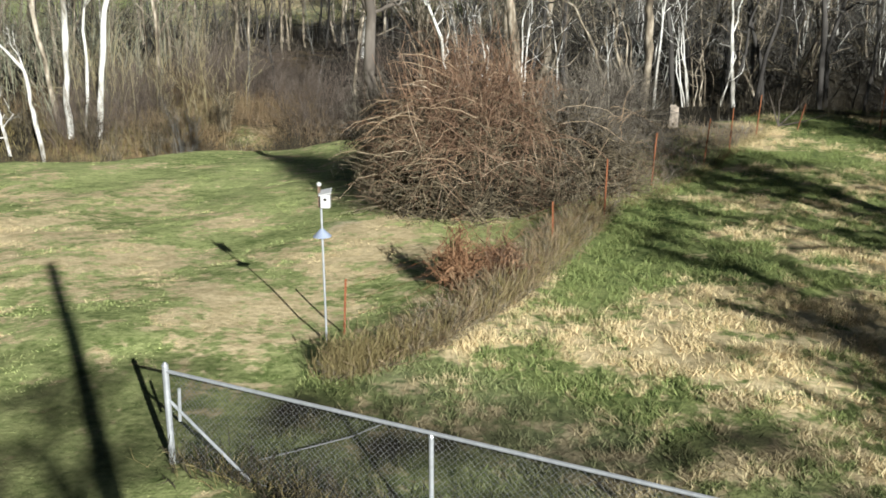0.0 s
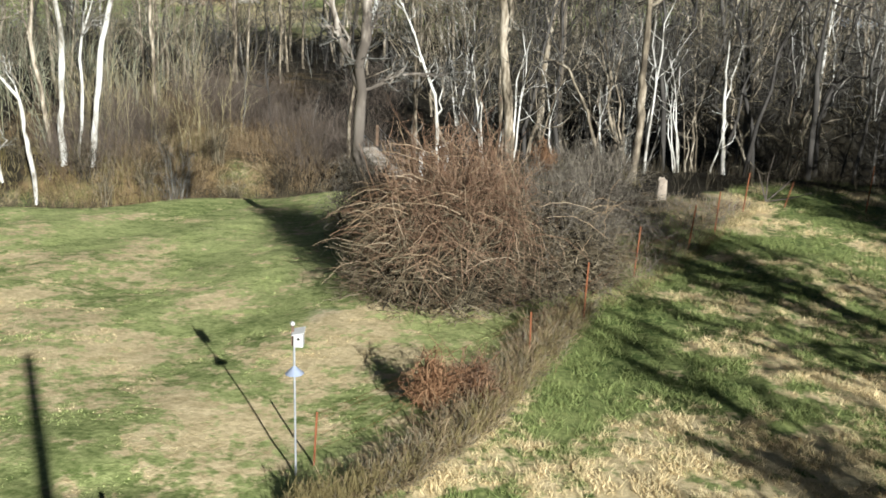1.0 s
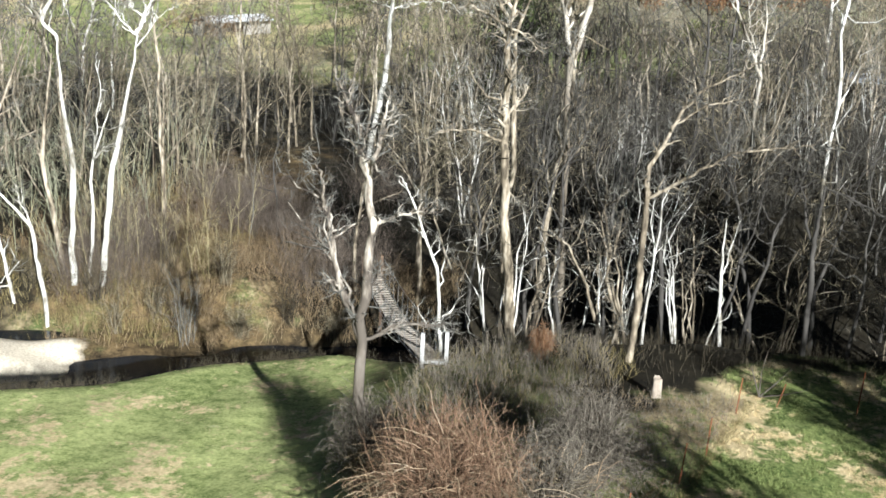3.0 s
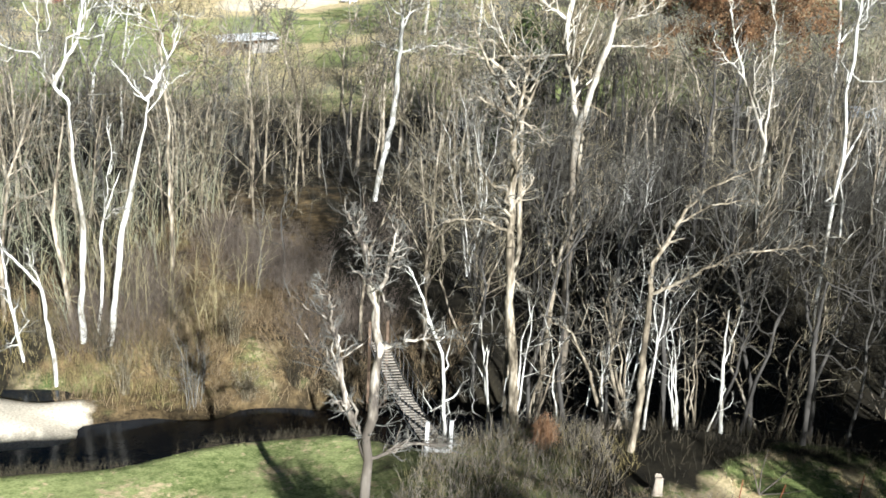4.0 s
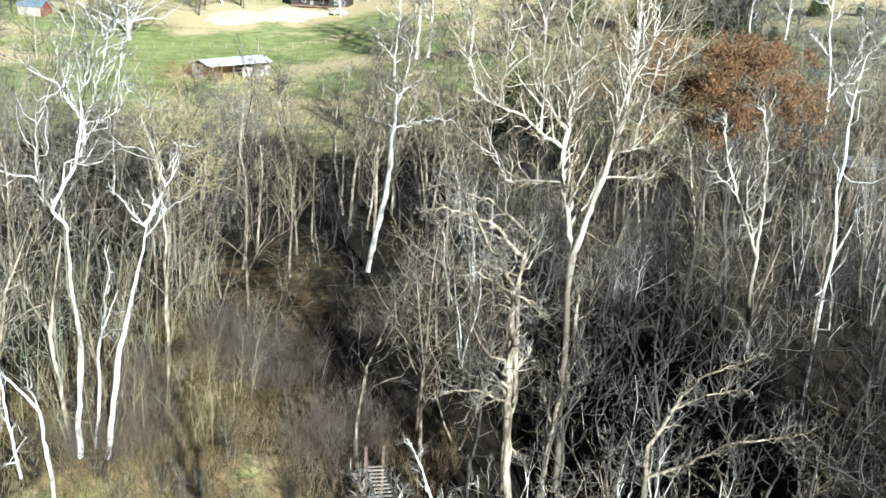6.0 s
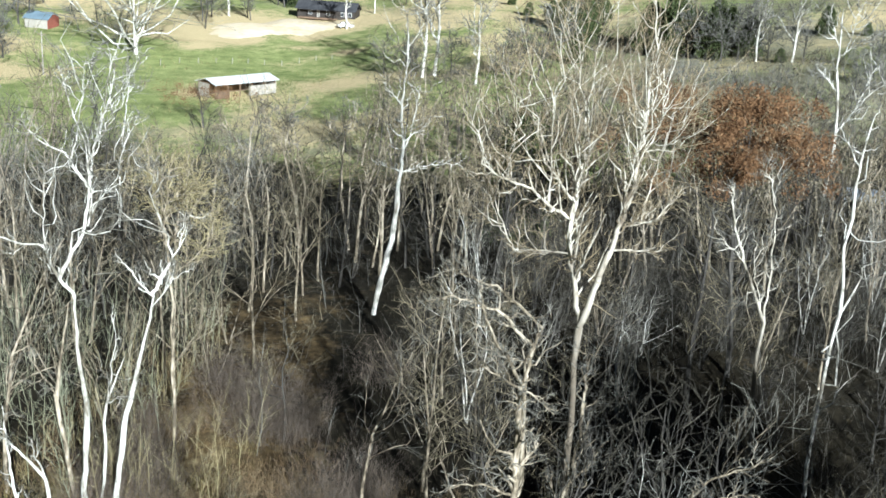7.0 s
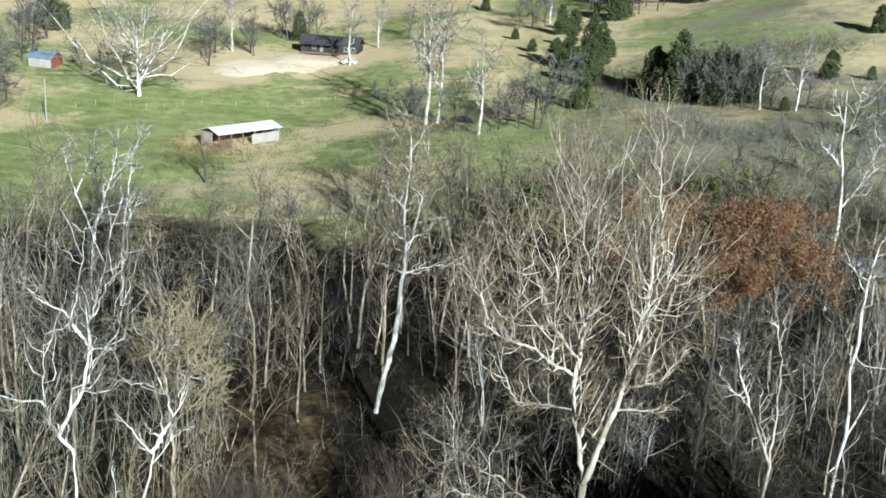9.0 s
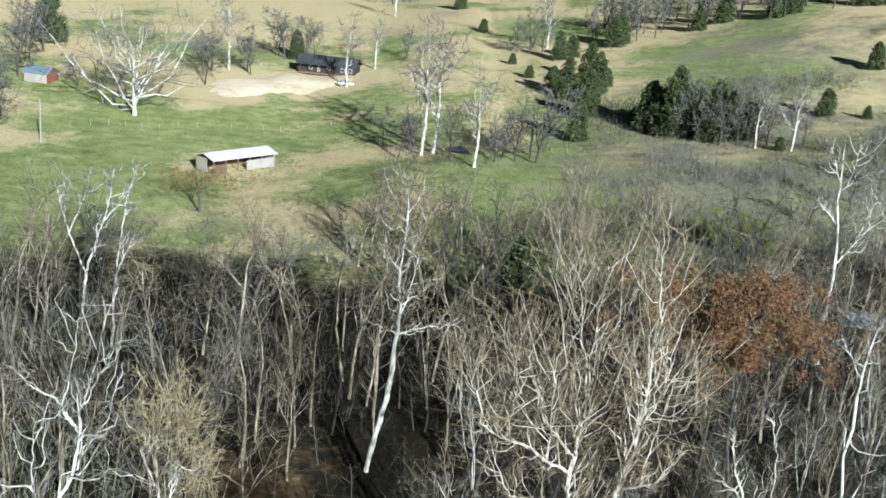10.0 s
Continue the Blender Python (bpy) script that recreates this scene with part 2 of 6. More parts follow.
GREY_TIN = surf("grey_blue_tin_roof", [(0.3, 0.33, 0.38), (0.42, 0.45, 0.5)], 1.6, 0.45)
SHED_WOOD = surf("dark_shed_boards", [(0.09, 0.06, 0.04), (0.22, 0.15, 0.10)], 3.0, 0.9, 0.3)
DARK_WALL = surf("dark_brown_siding", [(0.025, 0.02, 0.018), (0.06, 0.05, 0.042)], 3.0, 0.8, 0.2)
DARK_ROOF = surf("charcoal_shingles", [(0.03, 0.03, 0.035), (0.075, 0.075, 0.08)], 5.0, 0.8, 0.4)
BLUE_TIN = surf("blue_tin_roof", [(0.13, 0.18, 0.22), (0.2, 0.26, 0.31)], 3.0, 0.45)
RED_WALL = surf("red_painted_boards", [(0.16, 0.05, 0.035), (0.25, 0.085, 0.06)], 3.0, 0.8)
PALE_WALL = surf("pale_boards", [(0.24, 0.22, 0.19), (0.38, 0.35, 0.31)], 3.0, 0.8, 0.2)
SAND = surf("pale_sand", [(0.6, 0.47, 0.3), (0.8, 0.66, 0.45), (0.86, 0.75, 0.57)], 0.5, 0.95, 0.5)
CREAM = surf("bleached_wood", [(0.26, 0.21, 0.16), (0.42, 0.36, 0.29)], 6.0, 0.85, 0.3)
GLASS = surf("dark_glass", [(0.03, 0.035, 0.04), (0.05, 0.055, 0.065)], 2.0, 0.08, specular=0.6)
WATER = surf("creek_water", [(0.008, 0.01, 0.013), (0.016, 0.019, 0.024)], 0.8, 0.1, 0.4, specular=0.12, bump_scale=9.0)

# ---- building helpers ----
def mesh_of(name, verts, faces, smooth=True):
    """A mesh from arrays: faces all triangles or all quads."""
    me = bpy.data.meshes.new(name)
    verts, faces = np.asarray(verts, np.float32), np.asarray(faces, np.int32)
    me.vertices.add(len(verts))
    me.vertices.foreach_set("co", verts.ravel())
    k = faces.shape[1]
    me.loops.add(faces.size)
    me.loops.foreach_set("vertex_index", faces.ravel())
    me.polygons.add(len(faces))
    me.polygons.foreach_set("loop_start", np.arange(0, faces.size, k, dtype=np.int32))
    me.polygons.foreach_set("use_smooth", np.full(len(faces), smooth))
    me.update(calc_edges=True)
    return me


def tubes(P, R, sides=3):
    """Verts and quads of many tapering tubes: P is paths x stations x 3, R paths x stations."""
    K, S, _ = P.shape
    d = P[:, -1] - P[:, 0]
    d = d / np.maximum(np.linalg.norm(d, axis=1, keepdims=True), 1e-6)
    side = np.where(np.abs(d[:, 2:3]) < 0.8, np.array([[0.0, 0.0, 1.0]]), np.array([[1.0, 0.0, 0.0]]))
    u = np.cross(d, side)
    u /= np.maximum(np.linalg.norm(u, axis=1, keepdims=True), 1e-6)
    v = np.cross(d, u)
    a = np.arange(sides) * 2 * np.pi / sides
    ring = np.cos(a)[None, :, None] * u[:, None] + np.sin(a)[None, :, None] * v[:, None]
    V = (P[:, :, None, :] + R[:, :, None, None] * ring[:, None]).reshape(-1, 3)
    k, s, j = np.meshgrid(np.arange(K), np.arange(S - 1), np.arange(sides), indexing="ij")
    at = lambda s_, j_: (k * S + s_) * sides + j_ % sides
    F = np.stack([at(s, j), at(s, j + 1), at(s + 1, j + 1), at(s + 1, j)], -1).reshape(-1, 4)
    return V, F


def join(pieces):
    V, F, n = [], [], 0
    for v, f in pieces:
        V.append(v)
        F.append(f + n)
        n += len(v)
    return np.concatenate(V), np.concatenate(F)


def dress(ob, material):
    ob.data.materials.append(material)
    return ob


def part(name, bm, material, parent, label=""):
    """Links a bmesh or a mesh as one object under a thing."""
    if isinstance(bm, bpy.types.Mesh):
        me = bm
    else:
        me = bpy.data.meshes.new(name)
        bm.to_mesh(me)
        bm.free()
    if not me.materials:
        me.materials.append(material)
    ob = new(name, me)
    ob.parent = parent
    return tagged(ob, label) if label else ob


def thing(name, label, category, at=(0, 0, 0), group="", turn=0.0, kind=""):
    ob = new(name)
    ob.empty_display_size = 0.2
    ob.matrix_basis = pose(*at, 0, 0, turn)
    return tagged(ob, label, category, group, kind)


def box(x0, y0, z0, x1, y1, z1, bevel=0.0, bm=None):
    bm = bm or bmesh.new()
    made = bmesh.ops.create_cube(bm, size=1.0, matrix=Matrix.LocRotScale(((x0 + x1) / 2, (y0 + y1) / 2, (z0 + z1) / 2), None, (x1 - x0, y1 - y0, z1 - z0)))
    if bevel:
        bmesh.ops.bevel(bm, geom=list({e for v in made["verts"] for e in v.link_edges}), offset=bevel, segments=1, affect="EDGES")
    return bm


def rod(a, b, r0, r1=None, sides=8, bm=None, caps=True):
    bm = bm or bmesh.new()
    a, b = Vector(a), Vector(b)
    m = Matrix.Translation((a + b) / 2) @ (b - a).to_track_quat("Z", "Y").to_matrix().to_4x4()
    bmesh.ops.create_cone(bm, cap_ends=caps, segments=sides, radius1=r0, radius2=r0 if r1 is None else r1, depth=(b - a).length, matrix=m)
    return bm


def shoots(P, R, n, rng, lo, hi, angle, reach, lift, wiggle, S=4, thin=0.5, least=0.004, spread=0.35):
    """n side shoots on each path of P: they start between lo and hi of its length and leave at angle (radians)."""
    K, T, _ = P.shape
    f = lo + (hi - lo) * (np.arange(n)[None] + rng.random((K, n))) / n
    g = np.clip(f * (T - 1), 0, T - 1.001)
    i = g.astype(int)
    w = (g - i)[..., None]
    rows = np.arange(K)[:, None]
    start = P[rows, i] * (1 - w) + P[rows, i + 1] * w
    r0 = R[rows, i] * (1 - w[..., 0]) + R[rows, i + 1] * w[..., 0]
    d = P[rows, i + 1] - P[rows, i]
    d /= np.maximum(np.linalg.norm(d, axis=-1, keepdims=True), 1e-6)
    q = rng.normal(size=(K, n, 3))
    q -= (q * d).sum(-1, keepdims=True) * d
    q /= np.maximum(np.linalg.norm(q, axis=-1, keepdims=True), 1e-6)
    a = angle * (1 + spread * rng.normal(size=(K, n, 1)))
    way = np.cos(a) * d + np.sin(a) * q
    whole = np.linalg.norm(np.diff(P, axis=1), axis=2).sum(1)[:, None]
    length = whole * reach * (1.15 - 0.65 * f) * (0.6 + 0.7 * rng.random((K, n)))
    s = np.linspace(0, 1, S)[None, None, :, None]
    out = start[:, :, None] + way[:, :, None] * (length[..., None, None] * s)
    out[..., 2] += lift * length[..., None] * (s[..., 0] ** 2)
    stray = np.cumsum(rng.normal(size=out.shape), 2)
    out += (stray - stray[:, :, :1]) * (wiggle * length[..., None, None])
    rad = np.maximum(r0 * thin, least)[..., None] * (1 - 0.75 * np.linspace(0, 1, S))
    return out.reshape(K * n, S, 3), rad.reshape(K * n, S)


def grid_noise(x, y, s, seed=0.0):
    return np.array([noise.noise((a * s, b * s, seed)) for a, b in zip(np.ravel(x), np.ravel(y))]).reshape(np.shape(x))


def hedge_line(y):
    """The overgrown fence row: how far across it runs at y."""
    return np.interp(y, (13.3, 14.2, 15.4, 17.0, 19.3, 22.9, 25.0, 28.7, 34.2, 36.0), (-1.9, -0.85, 0.1, 0.95, 1.8, 3.1, 5.0, 7.1, 10.1, 11.0))


def cover(x, y):
    """straw, shade-darkened floor and bare shares of the ground at x, y."""
    x, y = np.asarray(x, float), np.asarray(y, float)
    edge = crest(x)
    field = ramp(x - (-1.6 + 0.42 * (y - 13.5)), -0.3, 0.8) * (y < edge + 2)
    near = grid_noise(x, y, 0.42, 3.0) * 0.55 + grid_noise(x, y, 1.3, 7.0) * 0.3
    straw = -0.24 + near - 0.22 * (1 - ramp(y, 12.0, 15.0)) * (1 - field)
    straw = straw + 0.4 * np.exp(-(((x + 2.0) / 3.6) ** 2 + ((y - 18.8) / 4.6) ** 2)) + 0.3 * np.exp(-(((x + 1.7) / 1.3) ** 2 + ((y - 23.0) / 1.5) ** 2))
    straw = straw + 0.42 * np.exp(-(((x + 10.5) / 4.0) ** 2 + ((y - 24) / 6.0) ** 2)) + 0.08 * np.exp(-(((x + 7.0) / 2.6) ** 2 + ((y - 20.5) / 4.0) ** 2))
    straw = straw + field * (0.08 + 0.42 * np.exp(-(((x - 5.0 - 0.4 * (y - 15.0)) / 4.6) ** 2 + ((y - 14.8) / 3.2) ** 2)) - 0.05 * (1 - ramp(y + 0.9 * x, 13.5, 16.0)) + 0.15 * np.exp(-(((x - 7.5) / 2.5) ** 2 + ((y - 22.5) / 2.0) ** 2)) - 0.5 * np.exp(-(((x - 2.6 - 0.4 * (y - 18)) / 1.3) ** 2 + ((y - 19) / 5.0) ** 2)))
    straw = straw + 0.5 * np.exp(-(((x - 9.5) / 2.0) ** 2 + ((y - 34.5) / 2.2) ** 2))
    past = ramp(y, edge + 0.5, edge + 3.0)
    fields = ramp(y, 128.0, 160.0)
    far_straw = 0.05 + 0.95 * grid_noise(x, y, 0.021, 2.0) + 0.6 * grid_noise(x, y, 0.07, 5.0) + 0.4 * ramp(y, 330, 420) * (1 - ramp(x, -20, 60)) - 0.12 * ramp(x, 5, 50) * (1 - ramp(y, 290, 340))
    far_straw = far_straw - 0.45 * (1 - ramp(y, 190.0, 220.0)) - 0.35 * np.exp(-(((x + 55) / 45.0) ** 2 + ((y - 245) / 32.0) ** 2))
    straw = straw * (1 - past) + past * (0.27 * (1 - fields) + far_straw * fields)
    open_strip = np.exp(-(((x + 16.5) / 9.0) ** 4 + ((y - 62.0) / 11.0) ** 4))
    shaded_litter = past * (1 - fields) * (0.75 - 0.08 * np.exp(-(((x + 20) / 7.0) ** 2 + ((y - 55) / 3.5) ** 2)) - open_strip * (0.15 + 0.4 * grid_noise(x, y, 0.22, 17.0)))
    straw = straw + open_strip * past * (0.16 + 0.35 * grid_noise(x, y, 0.3, 18.0))
    shaded_litter = shaded_litter + past * fields * np.clip(0.55 * grid_noise(x, y, 0.03, 21.0) + 0.35 * grid_noise(x, y, 0.11, 22.0) - 0.05 + 0.45 * (1 - ramp(y, 145.0, 178.0)), 0, 0.6)
    # the bush's shadow painted darker into the ground, over brambles round the snag
    shaded_litter = shaded_litter + (1 - past) * 0.5 * ramp(y, 27.0, 32.0) * ramp(x, -5.0, -2.0) * (1 - ramp(x - 0.9 * (y - 31), 2.0, 5.0))
    # nearest strip: dull growth, with soft shade put into its tone
    shaded_litter = shaded_litter + (1 - past) * (1 - ramp(y + 0.2 * x, 12.0, 15.0)) * ramp(x, -13.0, -6.0) * (0.5 + 0.25 * grid_noise(x, y, 0.9, 31.0))
    shaded_litter = shaded_litter + (1 - past) * ramp(y, edge - 3.5, edge - 0.5) * 0.6 * ramp(x, 3.0, 8.0)
    bare = np.exp(-(((x + 23.0) / 5.5) ** 4 + ((y - 50.5) / 3.0) ** 4)) + 0.55 * np.exp(-(((x + 7.2) / 0.8) ** 2 + ((y - 34.4) / 0.35) ** 2))
    straw = straw + 0.8 * sum(np.exp(-(((x - a) / w) ** 2 + ((y - b - 0.5 * (x - a)) / d) ** 2)) for a, b, w, d in ((-63, 264, 9, 5), (-57, 278, 8, 4), (-40, 271, 9, 4), (-64, 248, 7, 1.8), (-78, 233, 16, 1.0), (-30, 262, 7, 3), (-47, 284, 12, 2.5)))
    # brown leaves on the far bank and down the open strip, left off to paint tree shadows beside it; dun dead grass on
    # the far slopes
    leaf = past * (1 - ramp(y, 120.0, 140.0)) * (0.2 * np.exp(-(((x + 9.0) / 9.0) ** 4 + ((y - 56.0) / 6.0) ** 4)) + 0.62 * np.exp(-(((x + 15.5 - 0.02 * (y - 60)) / 6.5) ** 4 + ((y - 74.0) / 24.0) ** 4)) + 0.3 * grid_noise(x, y, 0.12, 51.0))
    bare = bare + (1 - past) * 0.4 * np.exp(-(((x + 2.4) / 1.1) ** 2 + ((y - 23.2) / 1.3) ** 2))
    dun = past * fields * (0.05 + 0.5 * grid_noise(x, y, 0.018, 61.0) + 0.3 * grid_noise(x, y, 0.06, 62.0) + 0.4 * ramp(x, 5.0, 45.0) * (1 - ramp(y - 0.1 * x, 318.0, 335.0)) + 0.15 * (1 - ramp(y, 170.0, 200.0)) - 0.5 * np.exp(-(((x + 52) / 38.0) ** 4 + ((y - 238) / 20.0) ** 4)))
    mound = past * np.exp(-(((x + 14.5) / 7.0) ** 4 + ((y - 54.0) / 3.5) ** 4))
    straw, leaf = straw - 0.7 * mound, leaf + 0.2 * mound
    dun = dun + field * (1 - past) * 0.3 * (1 - ramp(y + 0.9 * x, 13.5, 16.5))
    # rank growth beside the fence, darkened also for the shadow across it
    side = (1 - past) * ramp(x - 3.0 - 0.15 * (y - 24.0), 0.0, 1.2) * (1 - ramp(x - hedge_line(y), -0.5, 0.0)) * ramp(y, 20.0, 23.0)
    shaded_litter = shaded_litter + side * (0.35 + 0.3 * grid_noise(x, y, 0.7, 81.0))
    rank = (1 - past) * ramp(x - hedge_line(y), -0.6, 0.3) + 0.5 * past
    return straw, shaded_litter, bare, leaf, dun, rank


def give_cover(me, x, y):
    for key, v in zip(("straw", "shaded_litter", "bare", "leaf", "dun", "rank"), cover(x, y)):
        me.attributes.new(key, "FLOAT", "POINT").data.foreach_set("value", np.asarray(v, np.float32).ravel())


# ---- the ground ----
def steps(lo, hi, inner_lo, inner_hi, fine, growth):
    mid = list(np.arange(inner_lo, inner_hi + fine / 2, fine))
    s, v = fine, inner_hi
    while v < hi:
        s *= growth
        v += s
        mid.append(v)
    s, v = fine, inner_lo
    while v > lo:
        s *= growth
        v -= s
        mid.insert(0, v)
    return np.array(mid)


gx, gy = steps(-2200, 2200, -24, 22, 0.45, 1.05), steps(-400, 3000, 8, 56, 0.45, 1.033)
X, Y = np.meshgrid(gx, gy)
Z = land(X, Y)
near_bank = ramp(Y, crest(X) + 1, crest(X) + 4)
Z = Z + near_bank * 0.25 * grid_noise(X, Y, 0.3, 9.0) + 0.05 * (1 - near_bank) * grid_noise(X, Y, 1.1, 4.0)
nx = len(gx)
i, j = np.meshgrid(np.arange(nx - 1), np.arange(len(gy) - 1))
first = (j * nx + i).ravel()
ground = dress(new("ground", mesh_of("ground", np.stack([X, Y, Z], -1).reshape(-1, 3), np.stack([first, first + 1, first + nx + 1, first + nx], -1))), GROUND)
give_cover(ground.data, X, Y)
tagged(ground, "mown lawn, rough field, leaf-strewn woods and far meadows", "ground", kind="structure")


def strip(name, left, right, z, material, label, category, n=40):
    """A level sheet between two lines y = left(x), y = right(x)."""
    xs = np.linspace(-60, 8, n)
    v = np.concatenate([np.stack([xs, left(xs), np.full(n, z)], 1), np.stack([xs, right(xs), np.full(n, z)], 1)])
    k = np.arange(n - 1)
    ob = dress(new(name, mesh_of(name, v, np.stack([k, k + 1, k + n + 1, k + n], 1))), material)
    return tagged(ob, label, category, kind="structure")


strip("water", lambda x: crest(x) + 2.5, lambda x: np.full_like(x, 55.4), -6.95, WATER, "still shaded creek water below the lawn bank", "water")


# ---- trees ----
def tree_meshes(rng, height, radius, limbs=11, low=0.35, lean=0.05, crook=0.025, angle=0.85, reach=0.36, many=6, few=3, least=1.0, boles=1):
    """Trunk-and-limb arrays and twig arrays of a bare tree that stands at the origin."""
    S = 8
    s = np.linspace(0, 1, S)
    trunk = np.zeros((boles, S, 3))
    tall = height * (1.0 if boles == 1 else 0.6 + 0.4 * rng.random((boles, 1)))
    trunk[:, :, 2] = tall * s - 0.3 * (1 - s)
    bend = rng.normal(size=(2, boles)) * lean * height
    for c in range(2):
        trunk[:, :, c] = bend[c][:, None] * s ** (1.5 if boles == 1 else 0.9) + np.cumsum(rng.normal(size=(boles, S)), 1) * crook * height * s
    rad = radius * (1 - 0.86 * s[None] ** 0.9) * np.ones((boles, 1))
    l1, r1 = shoots(trunk, rad, limbs, rng, low, 0.97, angle, reach, 0.25, 0.06, 6, 0.55)
    l2, r2 = shoots(l1, r1, many, rng, 0.25, 1.0, 0.85, 0.55, 0.1, 0.09, 3, 0.6, 0.024 * least)
    l3, r3 = shoots(l2, r2, few, rng, 0.2, 1.0, 0.85, 0.55, 0.05, 0.1, 2, 0.7, 0.014 * least)
    return join([tubes(trunk, rad, 6), tubes(l1, r1, 4)]), join([tubes(l2, r2, 3), tubes(l3, r3, 3)])


KNOWN = []


def bare_tree(label, bark, twig, seed, group, **shape):
    rng = np.random.default_rng(seed)
    wood, fine = tree_meshes(rng, **shape)
    ob = thing("tree", label, "tree", group=group)
    part("trunk", mesh_of("trunk", *wood), bark, ob)
    part("crown", mesh_of("crown", *fine), twig, ob)
    return ob


# limbs: run from (across, height) to (across, height) with a radius, across from the foot
def shaped_tree(label, bark, twig, seed, foot, limbs, n_twigs, reach, lift=0.15):
    """A known tree: each limb bows a little and grows its own branches and twigs."""
    rng = np.random.default_rng(seed)
    x, y = foot
    base = float(land(x, y))
    KNOWN.append(foot)
    ob = thing("tree", label, "tree", (x, y, base))
    stout = 1.0 if bark == SNAG_WOOD else 0.6 if bark == SYCAMORE_BARK else 0.68
    S = 11
    s = np.linspace(0, 1, S)
    P, R = [], []
    for k, (x0, z0, x1, z1, r) in enumerate(limbs):
        r *= stout
        a, e = np.array([x0, 0.0, z0 - base]), np.array([x1, 0.0, z1 - base])
        if z0 - base < 2.0 or k == 0:
            a[2] = -0.25
        elif P:
            # grow out of the nearest limb
            made = np.concatenate(P)
            gap = np.hypot(made[:, 0] - a[0], made[:, 2] - a[2])
            near = int(gap.argmin())
            a = made[near] if gap[near] < 1.6 else a + np.array([0, made[near][1], 0])
        length = float(np.linalg.norm(e - a))
        e[1] = a[1] + (0.0 if k < 2 else rng.normal() * 0.28 * length)
        line = a + (e - a) * s[:, None]
        stray = np.cumsum(rng.normal(size=(S, 3)), 0)
        stray = stray - stray[:1] - (stray[-1:] - stray[:1]) * s[:, None]
        line += stray * (0.02 if bark == SNAG_WOOD else 0.008 if k < 2 else 0.019) * length
        P.append(line)
        on = [q[4] for q in limbs[k + 1:] if abs(q[0] - x1) + abs(q[1] - z1) < 0.6]
        R.append(r + ((max(on) * stout if on else r * 0.25) - r) * s)
        R[-1] = R[-1] * (1 + 0.1 * rng.normal(size=S))
    P, R = np.array(P), np.array(R)
    far = 0.5 + y / 80
    keep = [k for k in range(len(P)) if k > 1 or len(P) < 4] or [0]
    l2, r2 = shoots(P[keep], R[keep], n_twigs, rng, 0.2, 1.0, 0.8, reach, lift, 0.07 if lift > 0.4 else 0.11, 6, 0.62, 0.026 * far)
    l3, r3 = shoots(l2, r2, 6, rng, 0.2, 1.0, 0.8, 0.5, 0.08, 0.09, 3, 0.65, 0.016 * far)
    l4, r4 = shoots(l3, r3, 3, rng, 0.2, 1.0, 0.75, 0.55, 0.05, 0.12, 3 if y < 50 else 2, 0.7, 0.009 * far)
    part("trunk", mesh_of("trunk", *join([tubes(P[:2], R[:2], 9), tubes(P[2:], R[2:], 7), tubes(l2, r2, 4)] if len(P) > 2 else [tubes(P, R, 9), tubes(l2, r2, 4)])), bark, ob)
    part("crown", mesh_of("crown", *join([tubes(l3, r3, 3), tubes(l4, r4, 3)])), twig, ob)
    return ob

shaped_tree("dead weathered snag with broken limbs behind the bush", SNAG_WOOD, TWIG_GREY, 40, (-1.71, 29.2),
            [(0.0, 2.3, -0.1, 5.6, 0.17), (-0.1, 5.6, -0.2, 8.8, 0.13), (-0.2, 3.3, -0.9, 5.2, 0.12), (-0.9, 5.2, -1.3, 7.1, 0.09), (-1.3, 7.1, -1.6, 8.5, 0.06), (-0.9, 5.8, -1.4, 6.4, 0.05), (-0.2, 8.6, -0.6, 9.9, 0.09), (-0.6, 9.9, -1.0, 10.8, 0.08), (-0.1, 8.3, 0.2, 9.7, 0.08), (0.2, 9.7, 0.4, 10.6, 0.05), (0.1, 6.9, 0.7, 7.3, 0.06), (0.7, 7.3, 1.8, 7.5, 0.04), (0.2, 3.8, 0.9, 4.1, 0.06), (0.9, 4.1, 2.1, 4.2, 0.05), (0.0, 5.0, 0.3, 5.8, 0.03)], 9, 0.55)
shaped_tree("tall white-barked sycamore forking into wide pale limbs", WHITE_BARK, TWIG_PALE, 41, (-20.22, 57.5),
            [(0.0, -4.1, 0.3, 1.5, 0.26), (0.3, 1.5, -0.1, 8.1, 0.22), (-0.3, 9.3, -2.1, 10.5, 0.15), (-2.1, 10.5, -4.4, 11.5, 0.10), (-0.3, 9.3, 0.6, 13.6, 0.16), (0.6, 13.6, -0.7, 15.6, 0.11), (-0.7, 15.6, -3.5, 16.9, 0.07), (0.6, 13.3, 1.2, 16.9, 0.10), (1.2, 16.9, 2.5, 22.0, 0.06), (-0.2, 15.3, 1.0, 20.8, 0.06), (0.6, 13.6, 1.7, 13.8, 0.05), (-2.1, 10.5, -1.4, 15.2, 0.06), (0.9, 15.2, 2.9, 19.2, 0.06), (0.1, 11.4, 1.8, 16.2, 0.05)], 6, 0.45, 0.4)
shaped_tree("leaning white-barked sycamore with a high fork", WHITE_BARK, TWIG_PALE, 42, (-18.74, 57.5),
            [(0.0, -4.2, 1.2, 2.3, 0.25), (1.2, 2.3, 2.6, 8.5, 0.21), (2.7, 9.0, 1.5, 9.5, 0.09), (1.5, 9.5, 0.6, 10.7, 0.06), (2.7, 9.0, 3.5, 10.4, 0.16), (3.5, 10.4, 3.2, 16.3, 0.09), (3.5, 10.4, 4.6, 13.1, 0.07), (2.4, 7.6, 4.2, 9.9, 0.05)], 5, 0.42, 0.4)
